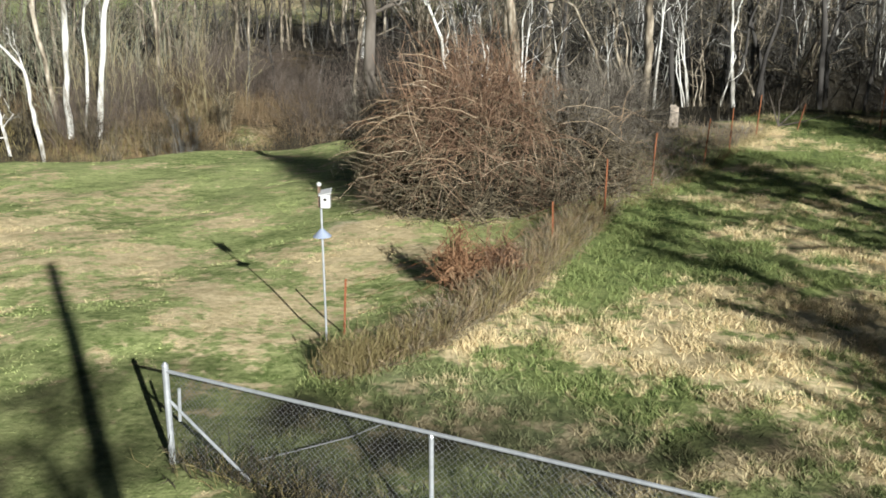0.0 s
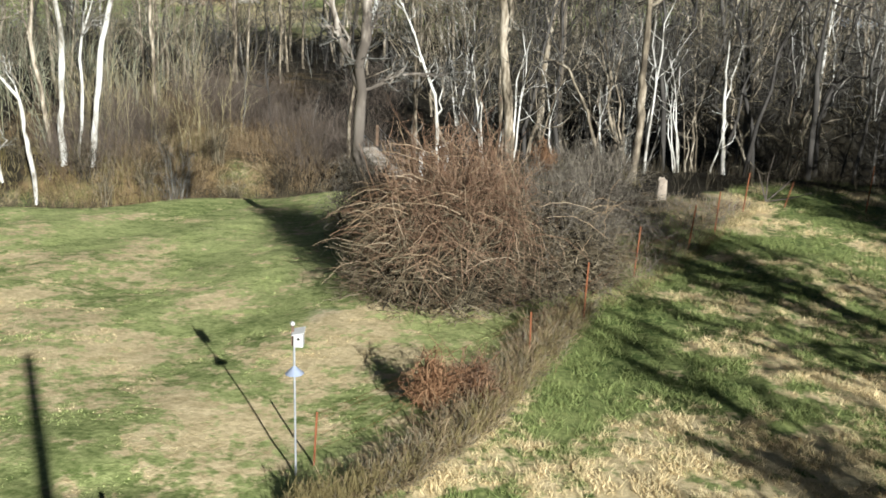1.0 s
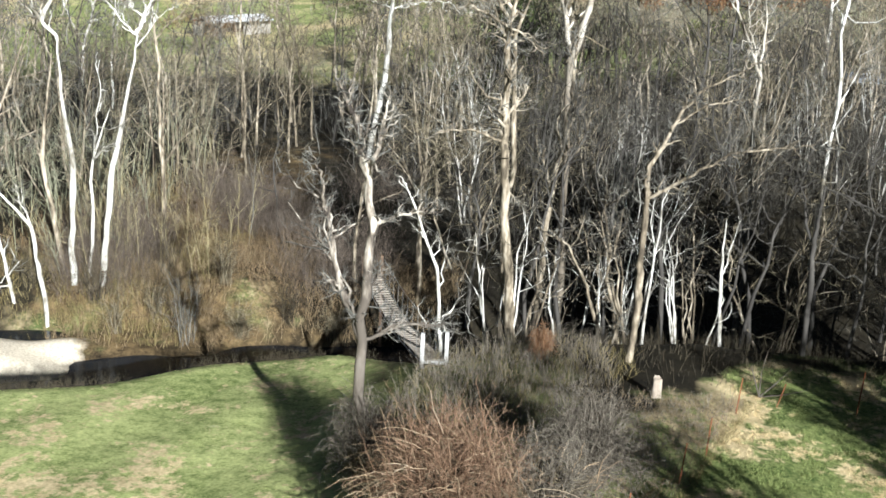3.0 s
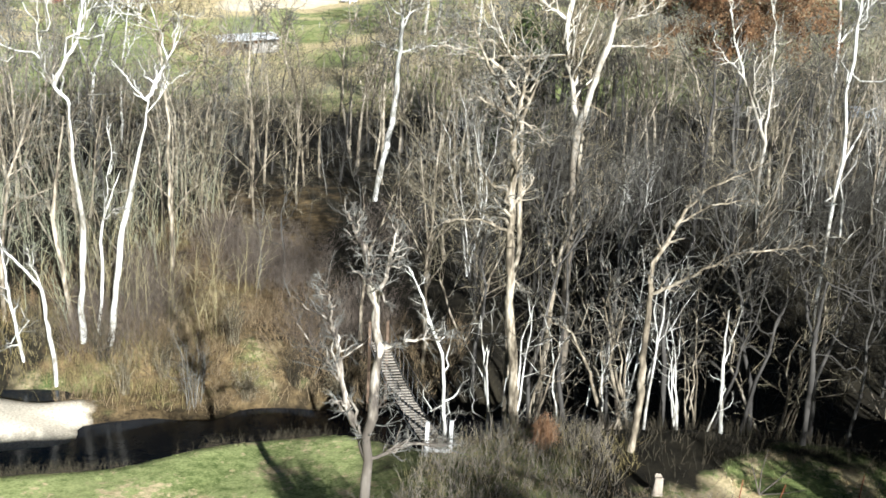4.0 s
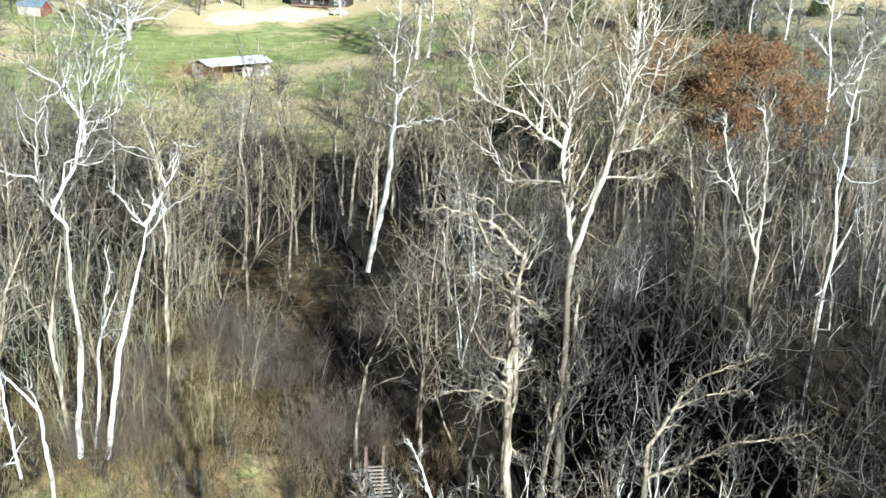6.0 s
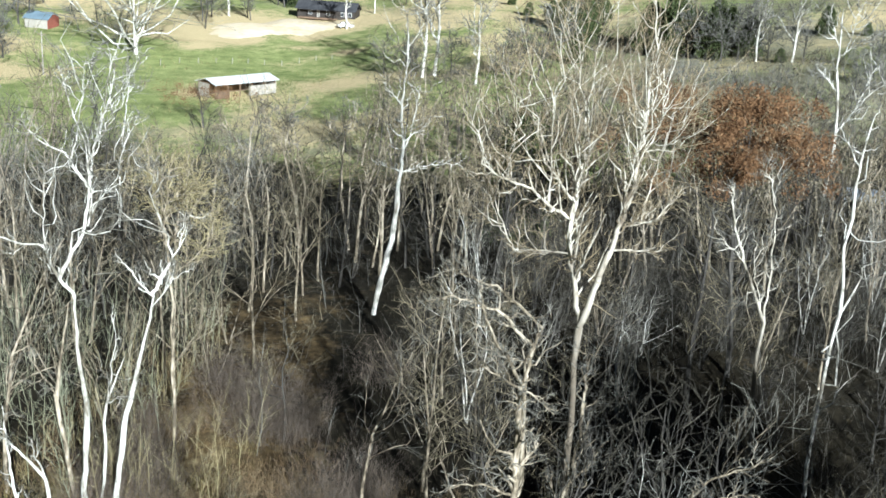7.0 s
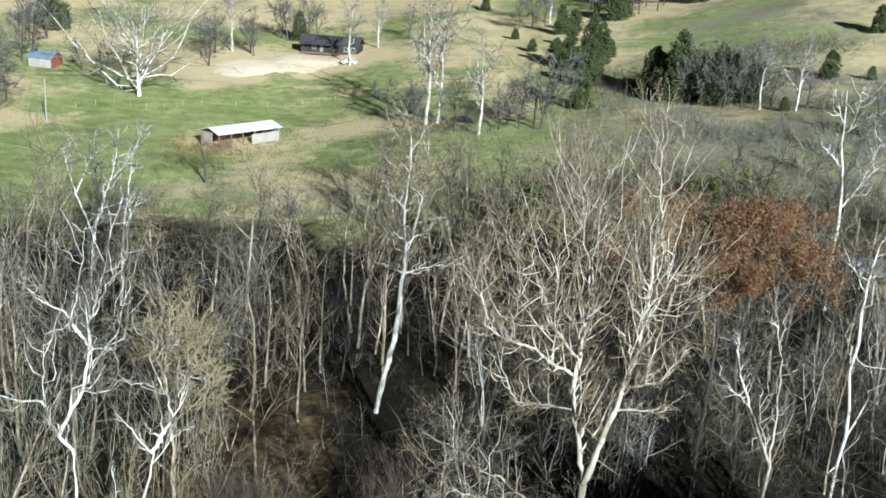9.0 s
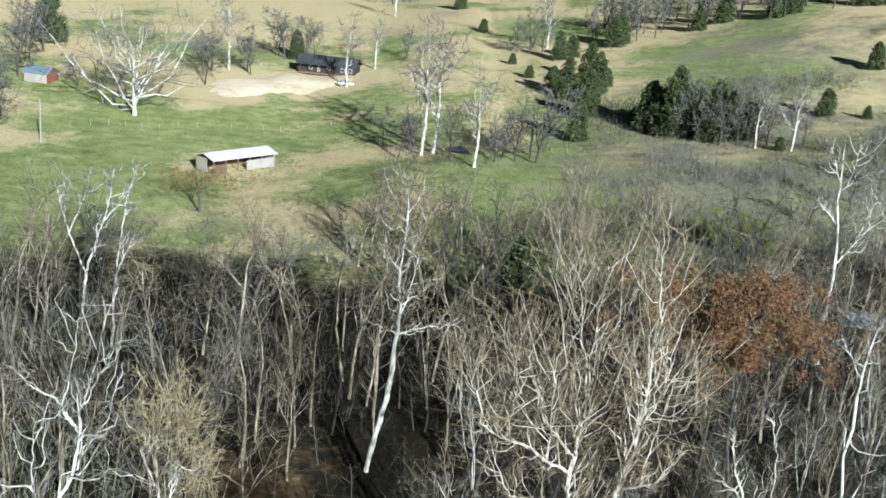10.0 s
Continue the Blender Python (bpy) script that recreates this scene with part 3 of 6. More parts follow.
shaped_tree("slender pale tree standing in the sycamore clump", WHITE_BARK, TWIG_PALE, 43, (-19.66, 58.5),
            [(0.0, -4.6, 0.5, 1.6, 0.17), (0.5, 1.6, 1.6, 4.5, 0.10), (0.5, 1.6, 2.2, 2.9, 0.07), (0.5, 1.3, 1.1, 7.0, 0.06)], 5, 0.4)
shaped_tree("grey-white tree leaning out of the sycamore clump", TAN_BARK, TWIG_PALE, 44, (-21.34, 59.0),
            [(0.0, -5.8, -0.8, 1.3, 0.19), (-0.8, 1.3, 0.1, 7.2, 0.17), (-0.8, 1.3, -1.4, 4.2, 0.06), (-1.4, 4.2, -1.6, 4.8, 0.04)], 5, 0.4)
shaped_tree("short pale crooked tree above the creek gravel", WHITE_BARK, TWIG_PALE, 45, (-20.88, 55.0),
            [(0.0, -4.9, -0.5, -1.3, 0.19), (-0.5, -1.3, -2.0, 0.4, 0.13), (-2.0, 0.4, -2.8, 0.8, 0.09), (-0.5, -1.3, -1.2, 0.9, 0.07)], 5, 0.4)
shaped_tree("pale thin tree at the clump edge", WHITE_BARK, TWIG_PALE, 46, (-22.99, 56.0),
            [(0.0, -5.5, -0.7, -1.4, 0.14), (-0.7, -1.4, -0.9, 2.3, 0.10)], 5, 0.4)
shaped_tree("bright white sycamore standing alone in the woods", WHITE_BARK, TWIG_TAN, 47, (-6.86, 92.0),
            [(0.0, -3.8, 1.1, 1.0, 0.36), (1.1, 1.0, 1.8, 8.4, 0.34), (1.8, 8.4, 1.5, 13.6, 0.22), (1.5, 13.6, 1.6, 20.9, 0.14), (1.6, 8.0, -0.6, 8.4, 0.10), (2.0, 8.0, 3.4, 8.2, 0.12), (3.4, 8.2, 6.7, 8.2, 0.08), (1.8, 10.3, 3.9, 12.1, 0.09), (1.6, 13.1, -0.0, 15.3, 0.10), (2.0, 9.4, 3.0, 15.1, 0.08)], 8, 0.5)
shaped_tree("tall tan-barked tree with a straight trunk at the creek bank", TAN_BARK, TWIG_PALE, 48, (3.09, 42.6),
            [(0.0, -2.5, -0.4, 2.3, 0.30), (-0.4, 2.3, -0.7, 6.1, 0.27), (-0.7, 6.1, -0.7, 9.2, 0.24), (-0.7, 9.2, -0.7, 11.4, 0.20), (-0.7, 11.4, -0.4, 13.6, 0.14), (-0.7, 7.7, 0.1, 8.8, 0.12), (-0.7, 6.7, -1.9, 7.1, 0.10), (-1.9, 7.1, -3.5, 7.0, 0.06), (-0.8, 11.1, -2.4, 11.9, 0.10), (-0.7, 11.3, -1.9, 12.9, 0.11), (-1.9, 12.9, -2.7, 15.0, 0.09), (-0.7, 11.1, 0.6, 10.1, 0.07), (-0.6, 5.1, 0.1, 4.3, 0.06)], 7, 0.55)
shaped_tree("tan-barked tree curving upward beside the creek", TAN_BARK, TWIG_GREY, 49, (4.36, 46.0),
            [(0.0, -4.2, -0.0, -0.1, 0.26), (-0.0, -0.1, 0.3, 3.9, 0.20), (0.3, 3.9, 0.9, 7.9, 0.17), (0.9, 7.9, 1.0, 11.0, 0.12), (0.3, 3.9, -0.4, 5.6, 0.07), (0.6, 5.7, 1.8, 7.2, 0.07)], 7, 0.5)
shaped_tree("great spreading sycamore with bare white limbs", SYCAMORE_BARK, TWIG_WARM, 50, (6.72, 58.0),
            [(0.0, 2.5, -0.4, 8.2, 0.36), (-0.4, 8.2, 0.8, 12.5, 0.30), (0.8, 12.5, 1.6, 16.2, 0.24), (1.6, 16.2, 1.7, 21.5, 0.16), (1.7, 21.5, 1.7, 26.4, 0.10), (-0.4, 8.2, -1.2, 13.3, 0.26), (-1.2, 13.3, -0.9, 17.8, 0.20), (-0.9, 17.8, -1.7, 23.5, 0.12), (-1.2, 13.7, -3.5, 15.4, 0.16), (-3.5, 15.4, -6.2, 16.6, 0.12), (-6.2, 16.6, -7.2, 19.8, 0.08), (-1.4, 14.2, -3.5, 18.6, 0.14), (-3.5, 18.6, -5.6, 21.7, 0.08), (0.8, 12.5, 3.3, 12.6, 0.10), (1.1, 13.6, 2.8, 14.3, 0.10), (2.8, 14.3, 4.1, 15.5, 0.07), (-0.8, 18.1, -0.3, 24.4, 0.09), (1.4, 15.3, 1.3, 20.3, 0.09), (-1.4, 11.7, -4.1, 11.5, 0.08), (-4.1, 11.5, -5.8, 15.4, 0.07), (-2.4, 14.6, -3.0, 21.6, 0.08), (-4.8, 16.0, -4.6, 20.4, 0.06), (2.2, 14.0, 3.4, 19.6, 0.07), (1.3, 17.0, 2.9, 22.6, 0.07), (-1.0, 12.6, 0.2, 19.4, 0.08)], 10, 0.66, 0.55)
shaped_tree("creek-side tree with arching pale limbs", TAN_BARK, TWIG_PALE, 51, (2.89, 48.0),
            [(0.0, 3.6, -0.1, 10.3, 0.22), (-0.1, 10.3, 0.5, 11.9, 0.14), (-0.3, 11.3, -1.6, 12.8, 0.14), (-1.6, 12.8, -3.5, 13.3, 0.10), (-3.5, 13.3, -4.5, 13.1, 0.05), (-0.1, 10.3, -1.9, 11.5, 0.08), (-0.1, 12.6, -1.6, 13.5, 0.10), (-1.6, 13.5, -3.8, 13.9, 0.07)], 8, 0.6)
shaped_tree("forked pale tree among thin grey trunks", SYCAMORE_BARK, TWIG_GREY, 52, (18.43, 64.0),
            [(0.0, -0.2, -0.5, 6.9, 0.24), (-0.5, 6.9, -2.3, 10.7, 0.18), (-2.3, 10.7, -3.6, 14.0, 0.12), (-3.6, 14.0, -3.9, 15.6, 0.08), (-0.5, 6.9, -0.8, 11.8, 0.12), (-0.8, 11.8, -1.4, 16.1, 0.08), (-2.1, 10.3, -4.3, 12.6, 0.06), (-0.5, 6.9, -2.0, 11.7, 0.08)], 7, 0.5)
shaped_tree("leaning tan tree with long dark outreaching limbs", TAN_BARK, TWIG_GREY, 53, (7.39, 39.6),
            [(0.0, -0.8, 0.1, 1.9, 0.24), (0.1, 1.9, 0.1, 5.5, 0.20), (0.1, 5.5, 0.1, 6.6, 0.16), (0.1, 6.6, 0.9, 8.2, 0.14), (0.9, 8.2, 1.8, 9.4, 0.10), (1.8, 9.4, 3.8, 10.7, 0.06), (0.1, 5.5, 1.3, 6.5, 0.11), (1.3, 6.5, 3.3, 7.5, 0.08), (3.3, 7.5, 5.8, 7.8, 0.06), (0.9, 8.2, 1.9, 9.0, 0.06), (1.9, 9.0, 3.6, 9.2, 0.05)], 7, 0.4)
shaped_tree("broken white snag at the field edge", WHITE_BARK, TWIG_PALE, 54, (11.40, 42.0),
            [(0.0, -1.9, -0.2, 1.3, 0.14), (-0.2, 1.3, -0.3, 4.2, 0.11), (-0.3, 1.9, 0.5, 4.0, 0.05), (-0.7, -2.0, -0.3, 1.5, 0.07)], 2, 0.3)
shaped_tree("clump of pale stems rising from one root", TAN_BARK, TWIG_PALE, 55, (6.63, 42.0),
            [(0.0, -2.3, -0.7, 1.2, 0.13), (-0.7, 1.2, -1.6, 2.9, 0.09), (0.5, -2.4, 0.6, 0.6, 0.10), (0.8, -2.0, 0.1, 3.2, 0.13), (0.2, -2.1, 0.7, 0.6, 0.09), (-1.6, 2.9, -2.8, 3.5, 0.06), (0.1, 3.2, -0.4, 5.5, 0.07)], 6, 0.4)
shaped_tree("thin white tree beside the footbridge", WHITE_BARK, TWIG_PALE, 56, (0.38, 42.0),
            [(0.0, -2.4, -0.4, 1.4, 0.12), (-0.4, 1.4, -1.3, 4.0, 0.09), (-1.3, 4.0, -1.9, 5.3, 0.06)], 5, 0.4)
shaped_tree("pair of thin pale trunks on the creek bank", WHITE_BARK, TWIG_PALE, 57, (2.14, 44.0),
            [(0.0, -2.7, -0.3, 1.1, 0.13), (-0.3, -1.5, -0.7, 2.6, 0.10)], 4, 0.4)
# bark and twigs darkened to paint the shade at this end
shaped_tree("tree at the field edge, its bark darkened for shade", GREY_BARK, TWIG_DARK, 58, (14.46, 41.0),
            [(0.0, -0.4, -0.2, 3.6, 0.20), (-0.2, 3.6, -0.1, 5.9, 0.14), (-0.2, 3.6, -1.1, 6.3, 0.10), (-0.1, 5.9, 2.3, 4.8, 0.07)], 7, 0.5)
shaped_tree("white sycamore beside the tin-roofed carport", WHITE_BARK, TWIG_PALE, 59, (43.38, 128.0),
            [(0.0, 2.9, -0.7, 10.6, 0.34), (-0.7, 10.6, -1.8, 21.0, 0.25), (-0.2, 6.6, 2.0, 10.9, 0.17), (2.0, 10.9, 4.6, 13.8, 0.12), (-0.7, 11.3, -3.8, 14.3, 0.12), (-0.8, 15.3, 1.4, 18.7, 0.10), (-1.3, 17.0, -3.4, 20.6, 0.09), (-1.2, 16.4, -0.2, 22.0, 0.08), (1.4, 9.7, 2.9, 15.2, 0.08)], 9, 0.6, 0.3)
shaped_tree("slender white tree in the shaded woods", WHITE_BARK, TWIG_PALE, 60, (26.52, 75.0),
            [(0.0, 7.9, -0.5, 13.2, 0.20), (-0.5, 13.2, -0.0, 17.9, 0.16), (-0.4, 14.0, -2.1, 17.0, 0.06)], 7, 0.22)
shaped_tree("tall tan poplar at the far side of the woods", TAN_BARK, TWIG_TAN, 61, (-21.79, 108.0),
            [(0.0, -8.2, 0.6, 0.7, 0.30), (0.6, 0.7, 1.1, 7.2, 0.22), (1.1, 7.2, 2.6, 10.8, 0.12), (0.8, 4.3, -2.2, 8.0, 0.10), (1.9, -8.0, 1.1, 0.8, 0.14)], 8, 0.5)
shaped_tree("tall white tree rising over the far woods", WHITE_BARK, TWIG_PALE, 62, (-42.32, 123.0),
            [(0.0, -8.1, 0.7, -0.5, 0.30), (0.7, -0.5, -1.2, 3.9, 0.20), (-1.2, 3.9, -2.2, 9.6, 0.12), (-1.2, 3.9, 0.5, 10.8, 0.12), (0.7, -0.5, 2.6, 5.6, 0.22), (2.6, 5.6, 3.9, 11.8, 0.14), (2.6, 5.6, 6.1, 10.4, 0.10)], 8, 0.5)
shaped_tree("slim pale tree rising over the far woods", WHITE_BARK, TWIG_PALE, 63, (-37.13, 118.0),
            [(0.0, -7.0, 0.4, 0.8, 0.24), (0.4, 0.8, 1.2, 7.2, 0.16), (1.2, 7.2, 1.6, 10.3, 0.10), (0.6, 1.5, 2.4, 6.1, 0.10)], 8, 0.5)
shaped_tree("grey-tan poplar at the far side of the woods", TAN_BARK, TWIG_GREY, 64, (-11.09, 112.0),
            [(0.0, -8.6, -1.1, 0.1, 0.22), (-1.1, 0.1, -0.9, 6.2, 0.16), (-0.9, 6.2, 0.6, 9.4, 0.10), (-1.0, 3.8, -3.0, 7.8, 0.10)], 8, 0.5)
shaped_tree("golden-twigged bare tree with a broom-like crown", TAN_BARK, TWIG_GOLD, 65, (-16.2, 62.0),
            [(0.0, 6.1, -0.4, 9.6, 0.16), (-0.4, 9.6, -0.9, 14.2, 0.09), (-0.4, 9.6, 0.5, 14.3, 0.09), (-0.3, 8.8, 1.7, 13.1, 0.08), (-0.5, 8.8, -2.0, 13.2, 0.08), (-0.4, 10.3, -0.3, 14.4, 0.08), (-0.2, 7.5, 2.2, 10.4, 0.06)], 15, 0.6)
shaped_tree("forked tan poplar at the far side of the woods", TAN_BARK, TWIG_GREY, 66, (-15.16, 106.0),
            [(0.0, -5.7, -0.7, 0.2, 0.24), (-0.7, 0.2, -1.9, 5.3, 0.18), (-1.9, 5.3, -3.9, 9.6, 0.10), (-1.9, 5.3, -1.2, 9.9, 0.10)], 8, 0.5)


# ---- woods ----
def in_woods(x, y):
    """Share of trees that stand at x, y."""
    if y < 54 and not (x > 2.5 and 40.5 < y < 45.5):
        return 0.0
    if abs(x + 1) > 0.47 * y + 9 or (y > 50 and x < 4 and land(x, y) < -6.5):
        return 0.0
    glade = math.exp(-(((x + 9.0 - 0.12 * (y - 60)) / (7.2 + 0.05 * (y - 54))) ** 4)) * (1.0 if y < 98 else 0.3)
    last = 147 - 13 / (1 + math.exp(-(x - 12) / 4))
    last -= 10 if -62 < x < -24 else 4 if x <= -62 else 0
    edge = 1.0 if y < last else max(0.0, 1 - (y - last) / 14)
    if x > 2 and 46 < y < 60:
        edge *= 0.7
    if x < -10 and y < 90:
        edge *= 0.3
    if x > 12 and y < 100:
        edge *= 0.55
    if abs(x + 6.0) < 3.5 and 70 < y < 93:
        return 0.0
    return (1 - 0.985 * glade) * edge * (0.35 if math.hypot(x - 47, y - 126) < 9 else 1.0)


KINDS = [
    bare_tree("slender tan-barked bare tree in the woods", TAN_BARK, TWIG_TAN, 1, "bare trees in the woods", height=13.0, radius=0.15, limbs=12, low=0.3, angle=0.6, lean=0.09, crook=0.035),
    bare_tree("grey-barked bare tree in the woods", GREY_BARK, TWIG_DARK, 2, "bare trees in the woods", height=14.0, radius=0.17, limbs=14, low=0.22, lean=0.1, crook=0.035),
    bare_tree("thin crooked tan sapling in the woods", TAN_BARK, TWIG_TAN, 3, "bare trees in the woods", height=9.5, radius=0.085, limbs=6, low=0.3, lean=0.12, crook=0.035, boles=4, many=4),
    bare_tree("pale-barked bare tree in the woods", WHITE_BARK, TWIG_PALE, 4, "bare trees in the woods", height=11.5, radius=0.085, limbs=6, low=0.35, lean=0.09, angle=0.6, crook=0.035, boles=3, many=4),
    bare_tree("grey twiggy understorey tree in the woods", GREY_BARK, TWIG_DARK, 5, "bare trees in the woods", height=7.5, radius=0.06, limbs=7, low=0.12, lean=0.16, crook=0.04, boles=5, many=4, few=2),
    bare_tree("tall straight tan tree in the woods", TAN_BARK, TWIG_PALE, 6, "bare trees in the woods", height=15.0, radius=0.17, limbs=11, low=0.4, lean=0.06, angle=0.6, crook=0.03),
    bare_tree("dark-barked leaning tree in the woods", GREY_BARK, TWIG_TAN, 7, "bare trees in the woods", height=11.0, radius=0.13, limbs=10, low=0.3, lean=0.15, crook=0.045),
]
rng = random.Random(11)
spots, tries = [], 0
while len(spots) < 470 and tries < 60000:
    tries += 1
    y = 40 + 132 * rng.random() ** 0.9
    x = rng.uniform(-75, 75)
    if rng.random() > in_woods(x, y) or any((x - a) ** 2 + (y - b) ** 2 < 2.4 ** 2 for a, b in spots) or any((x - a) ** 2 + (y - b) ** 2 < 4.0 ** 2 for a, b in KNOWN):
        continue
    spots.append((x, y))
spots.sort(key=lambda q: q[1])
for k, (x, y) in enumerate(spots[:210]):
    kind = KINDS[k % 7]
    if x > 2 and y < 47 and k > 6:
        kind = KINDS[(2, 3, 3, 0)[k % 4]]
    if x > 3 and 47 <= y < 110 and k > 6 and k % 5:
        kind = KINDS[(1, 4, 1, 4, 6)[k % 5]]
    if x < -11 and y < 84 and k > 6:
        kind = KINDS[(2, 0, 5, 2)[k % 4]]
    if kind is KINDS[3] and x < 1 and k > 6:
        kind = KINDS[0]
    size = rng.uniform(0.75, 1.12) * 0.9
    m = pose(x, y, float(land(x, y)) - 0.1, rng.uniform(-5, 5), rng.uniform(-5, 5), rng.uniform(0, 360))
    if k < 7:
        KINDS[k].matrix_basis = m
    else:
        made = copy_thing(kind, m)
        made.scale = (size, size, size * rng.uniform(0.92, 1.1))


# thin crooked trunks along the field edge
EDGE_KINDS = [
    bare_tree("thin pale crooked trunks at the field edge", WHITE_BARK, TWIG_DARK, 71, "thin trees along the field edge", height=9.0, radius=0.075, limbs=5, low=0.5, lean=0.08, crook=0.03, boles=2, many=2, few=2),
    bare_tree("thin tan leaning trunks at the field edge", TAN_BARK, TWIG_DARK, 72, "thin trees along the field edge", height=8.0, radius=0.07, limbs=5, low=0.5, lean=0.12, crook=0.035, boles=3, many=2, few=2),
    bare_tree("slender dark-barked tree at the field edge", GREY_BARK, TWIG_DARK, 73, "thin trees along the field edge", height=11.0, radius=0.13, limbs=9, low=0.4, lean=0.1, crook=0.04, many=3),
]
rng = random.Random(29)
for k in range(28):
    x = 2.6 + 14.5 * (k + rng.random()) / 28
    y = float(crest(x)) + rng.uniform(0.6, 4.2)
    m = pose(x, y, float(land(x, y)) - 0.1, rng.uniform(-4, 4), rng.uniform(-4, 4), rng.uniform(0, 360))
    # past x 11 mostly the dark-barked kind, in place of trunks in shade
    kind = (0, 1, 2, 1, 0, 2, 0)[k % 7] if x < 11 else (2, 1, 2)[k % 3]
    kind = k if k < 3 else kind
    if x > 12 and k % 2:
        continue
    if k < 3:
        EDGE_KINDS[k].matrix_basis = m
    else:
        made = copy_thing(EDGE_KINDS[kind], m)
        size = rng.uniform(0.65, 1.1)
        made.scale = (size, size, size)


FAR_SHAPES = [tree_meshes(np.random.default_rng(90 + k), h, 0.16, 8, 0.3, 0.08, 0.03, a, 0.4, 4, 2, 1.7) for k, (h, a) in enumerate(((12.5, 0.55), (13.5, 0.7), (10.0, 0.7), (14.0, 0.5), (9.0, 0.8)))]


def far_stand(name, places, label, seed, bark, twig, sizes, shapes):
    """Trees too far off to tell apart, as one mesh with bark and twigs."""
    rg = random.Random(seed)
    wood, fine = [], []
    for x, y in places:
        (wv, wf), (fv, ff) = shapes[rg.randrange(5)]
        size = rg.uniform(*sizes)
        m = np.array((pose(x, y, float(land(x, y)) - 0.1, rg.uniform(-5, 5), rg.uniform(-5, 5), rg.uniform(0, 360)) @ Matrix.Diagonal((size, size, size, 1))))
        wood.append((wv @ m[:3, :3].T + m[:3, 3], wf))
        fine.append((fv @ m[:3, :3].T + m[:3, 3], ff))
    (wv, wf), (fv, ff) = join(wood), join(fine)
    ob = new(name, mesh_of(name, np.concatenate([wv, fv]), np.concatenate([wf, ff + len(wv)])))
    ob.data.materials.append(bark)
    ob.data.materials.append(twig)
    ob.data.polygons.foreach_set("material_index", np.concatenate([np.zeros(len(wf), np.int32), np.ones(len(ff), np.int32)]))
    return tagged(ob, label, "woods", kind="stuff")


far_stand("far_trees", spots[210::2], "dense grey bare trees at the far side of the woods", 4, GREY_BARK, TWIG_FAR, (0.8, 1.2), FAR_SHAPES)
far_stand("far_trees", spots[211::2], "slender tan-barked bare trees at the far side of the woods", 14, TAN_BARK, TWIG_TAN, (0.85, 1.3), FAR_SHAPES)


def stems(name, n, where, tall, radius, material, label, seed, category="brush", bow=0.25, side=2, sides=3):
    """A thicket: n thin bowed stems, each with a few side twigs, over the spots that where(rng) gives."""
    g = np.random.default_rng(seed)
    x, y = where(g, n)
    z = land(x, y)
    h = tall[0] + (tall[1] - tall[0]) * g.random(len(x)) ** 1.6
    s = np.linspace(0, 1, 4)[None, :, None]
    way = g.normal(size=(len(x), 1, 3)) * bow
    way[..., 2] = 1.0
    way /= np.maximum(1.0, np.linalg.norm(way, axis=-1, keepdims=True) / 1.3)
    P = np.stack([x, y, z - 0.05], -1)[:, None] + way * h[:, None, None] * s + g.normal(size=(len(x), 1, 3)) * h[:, None, None] * 0.12 * s ** 2
    R = (radius * (0.6 + 0.8 * g.random(len(x))))[:, None] * (1 - 0.8 * s[0, :, 0])
    pieces = [tubes(P, R, sides)]
    if side:
        c, r = shoots(P, R, side, g, 0.25, 0.95, 0.7, 0.45, 0.1, 0.05, 2, 0.7, 0.006)
        pieces.append(tubes(c, r, sides))
    ob = dress(new(name, mesh_of(name, *join(pieces))), material)
    return tagged(ob, label, category, kind="stuff")


def scatter(x0, x1, y0, y1, wedge=True, keep=None):
    def pick(g, n):
        x, y = g.uniform(x0, x1, n * 3), y0 + (y1 - y0) * g.random(n * 3) ** 0.85
        ok = np.abs(x + 1) < 0.46 * y + 7 if wedge else np.ones(len(x), bool)
        if keep is not None:
            ok &= g.random(len(x)) < keep(x, y)
        return x[ok][:n], y[ok][:n]
    return pick


open_floor = lambda x, y: 1 - 0.6 * np.exp(-((x + 4.5) / 7.5) ** 4 - ((y - 86) / 16.0) ** 4)
clumpy = lambda x, y: np.clip(0.3 + 1.8 * grid_noise(x, y, 0.16, 12.0), 0.02, 1.0) * open_floor(x, y)
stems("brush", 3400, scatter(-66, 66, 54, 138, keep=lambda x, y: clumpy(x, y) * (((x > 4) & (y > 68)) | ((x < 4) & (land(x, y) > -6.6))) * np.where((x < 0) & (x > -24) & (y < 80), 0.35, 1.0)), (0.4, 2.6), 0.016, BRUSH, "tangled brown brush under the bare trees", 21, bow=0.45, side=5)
stems("saplings", 450, scatter(-66, 66, 60, 138, keep=lambda x, y: clumpy(x, y) * ((x < 4) | (y > 82))), (3.0, 8.0), 0.028, TWIG_GREY, "thin grey saplings among the trees", 22, "saplings", bow=0.16, side=7)
stems("golden_saplings", 150, scatter(-25, -12, 58, 78, keep=clumpy), (2.0, 6.0), 0.02, TWIG_GOLD, "golden saplings at the edge of the open strip", 27, "saplings", bow=0.14, side=8)
stems("olive_saplings", 170, scatter(-36, -18, 58, 88), (3.0, 8.5), 0.026, TWIG_OLIVE, "olive-grey saplings behind the sycamore clump", 52, "saplings", bow=0.1, side=9)
stems("russet_brush", 1500, scatter(-26, -7, 54.5, 78, keep=lambda x, y: np.clip(0.2 + 2.2 * grid_noise(x, y, 0.17, 44.0), 0.0, 1.0) * ((x < -12) | (y < 66))), (0.4, 2.0), 0.012, RUSSET, "fuzzy russet brush in the open strip", 46, bow=0.6, side=6)
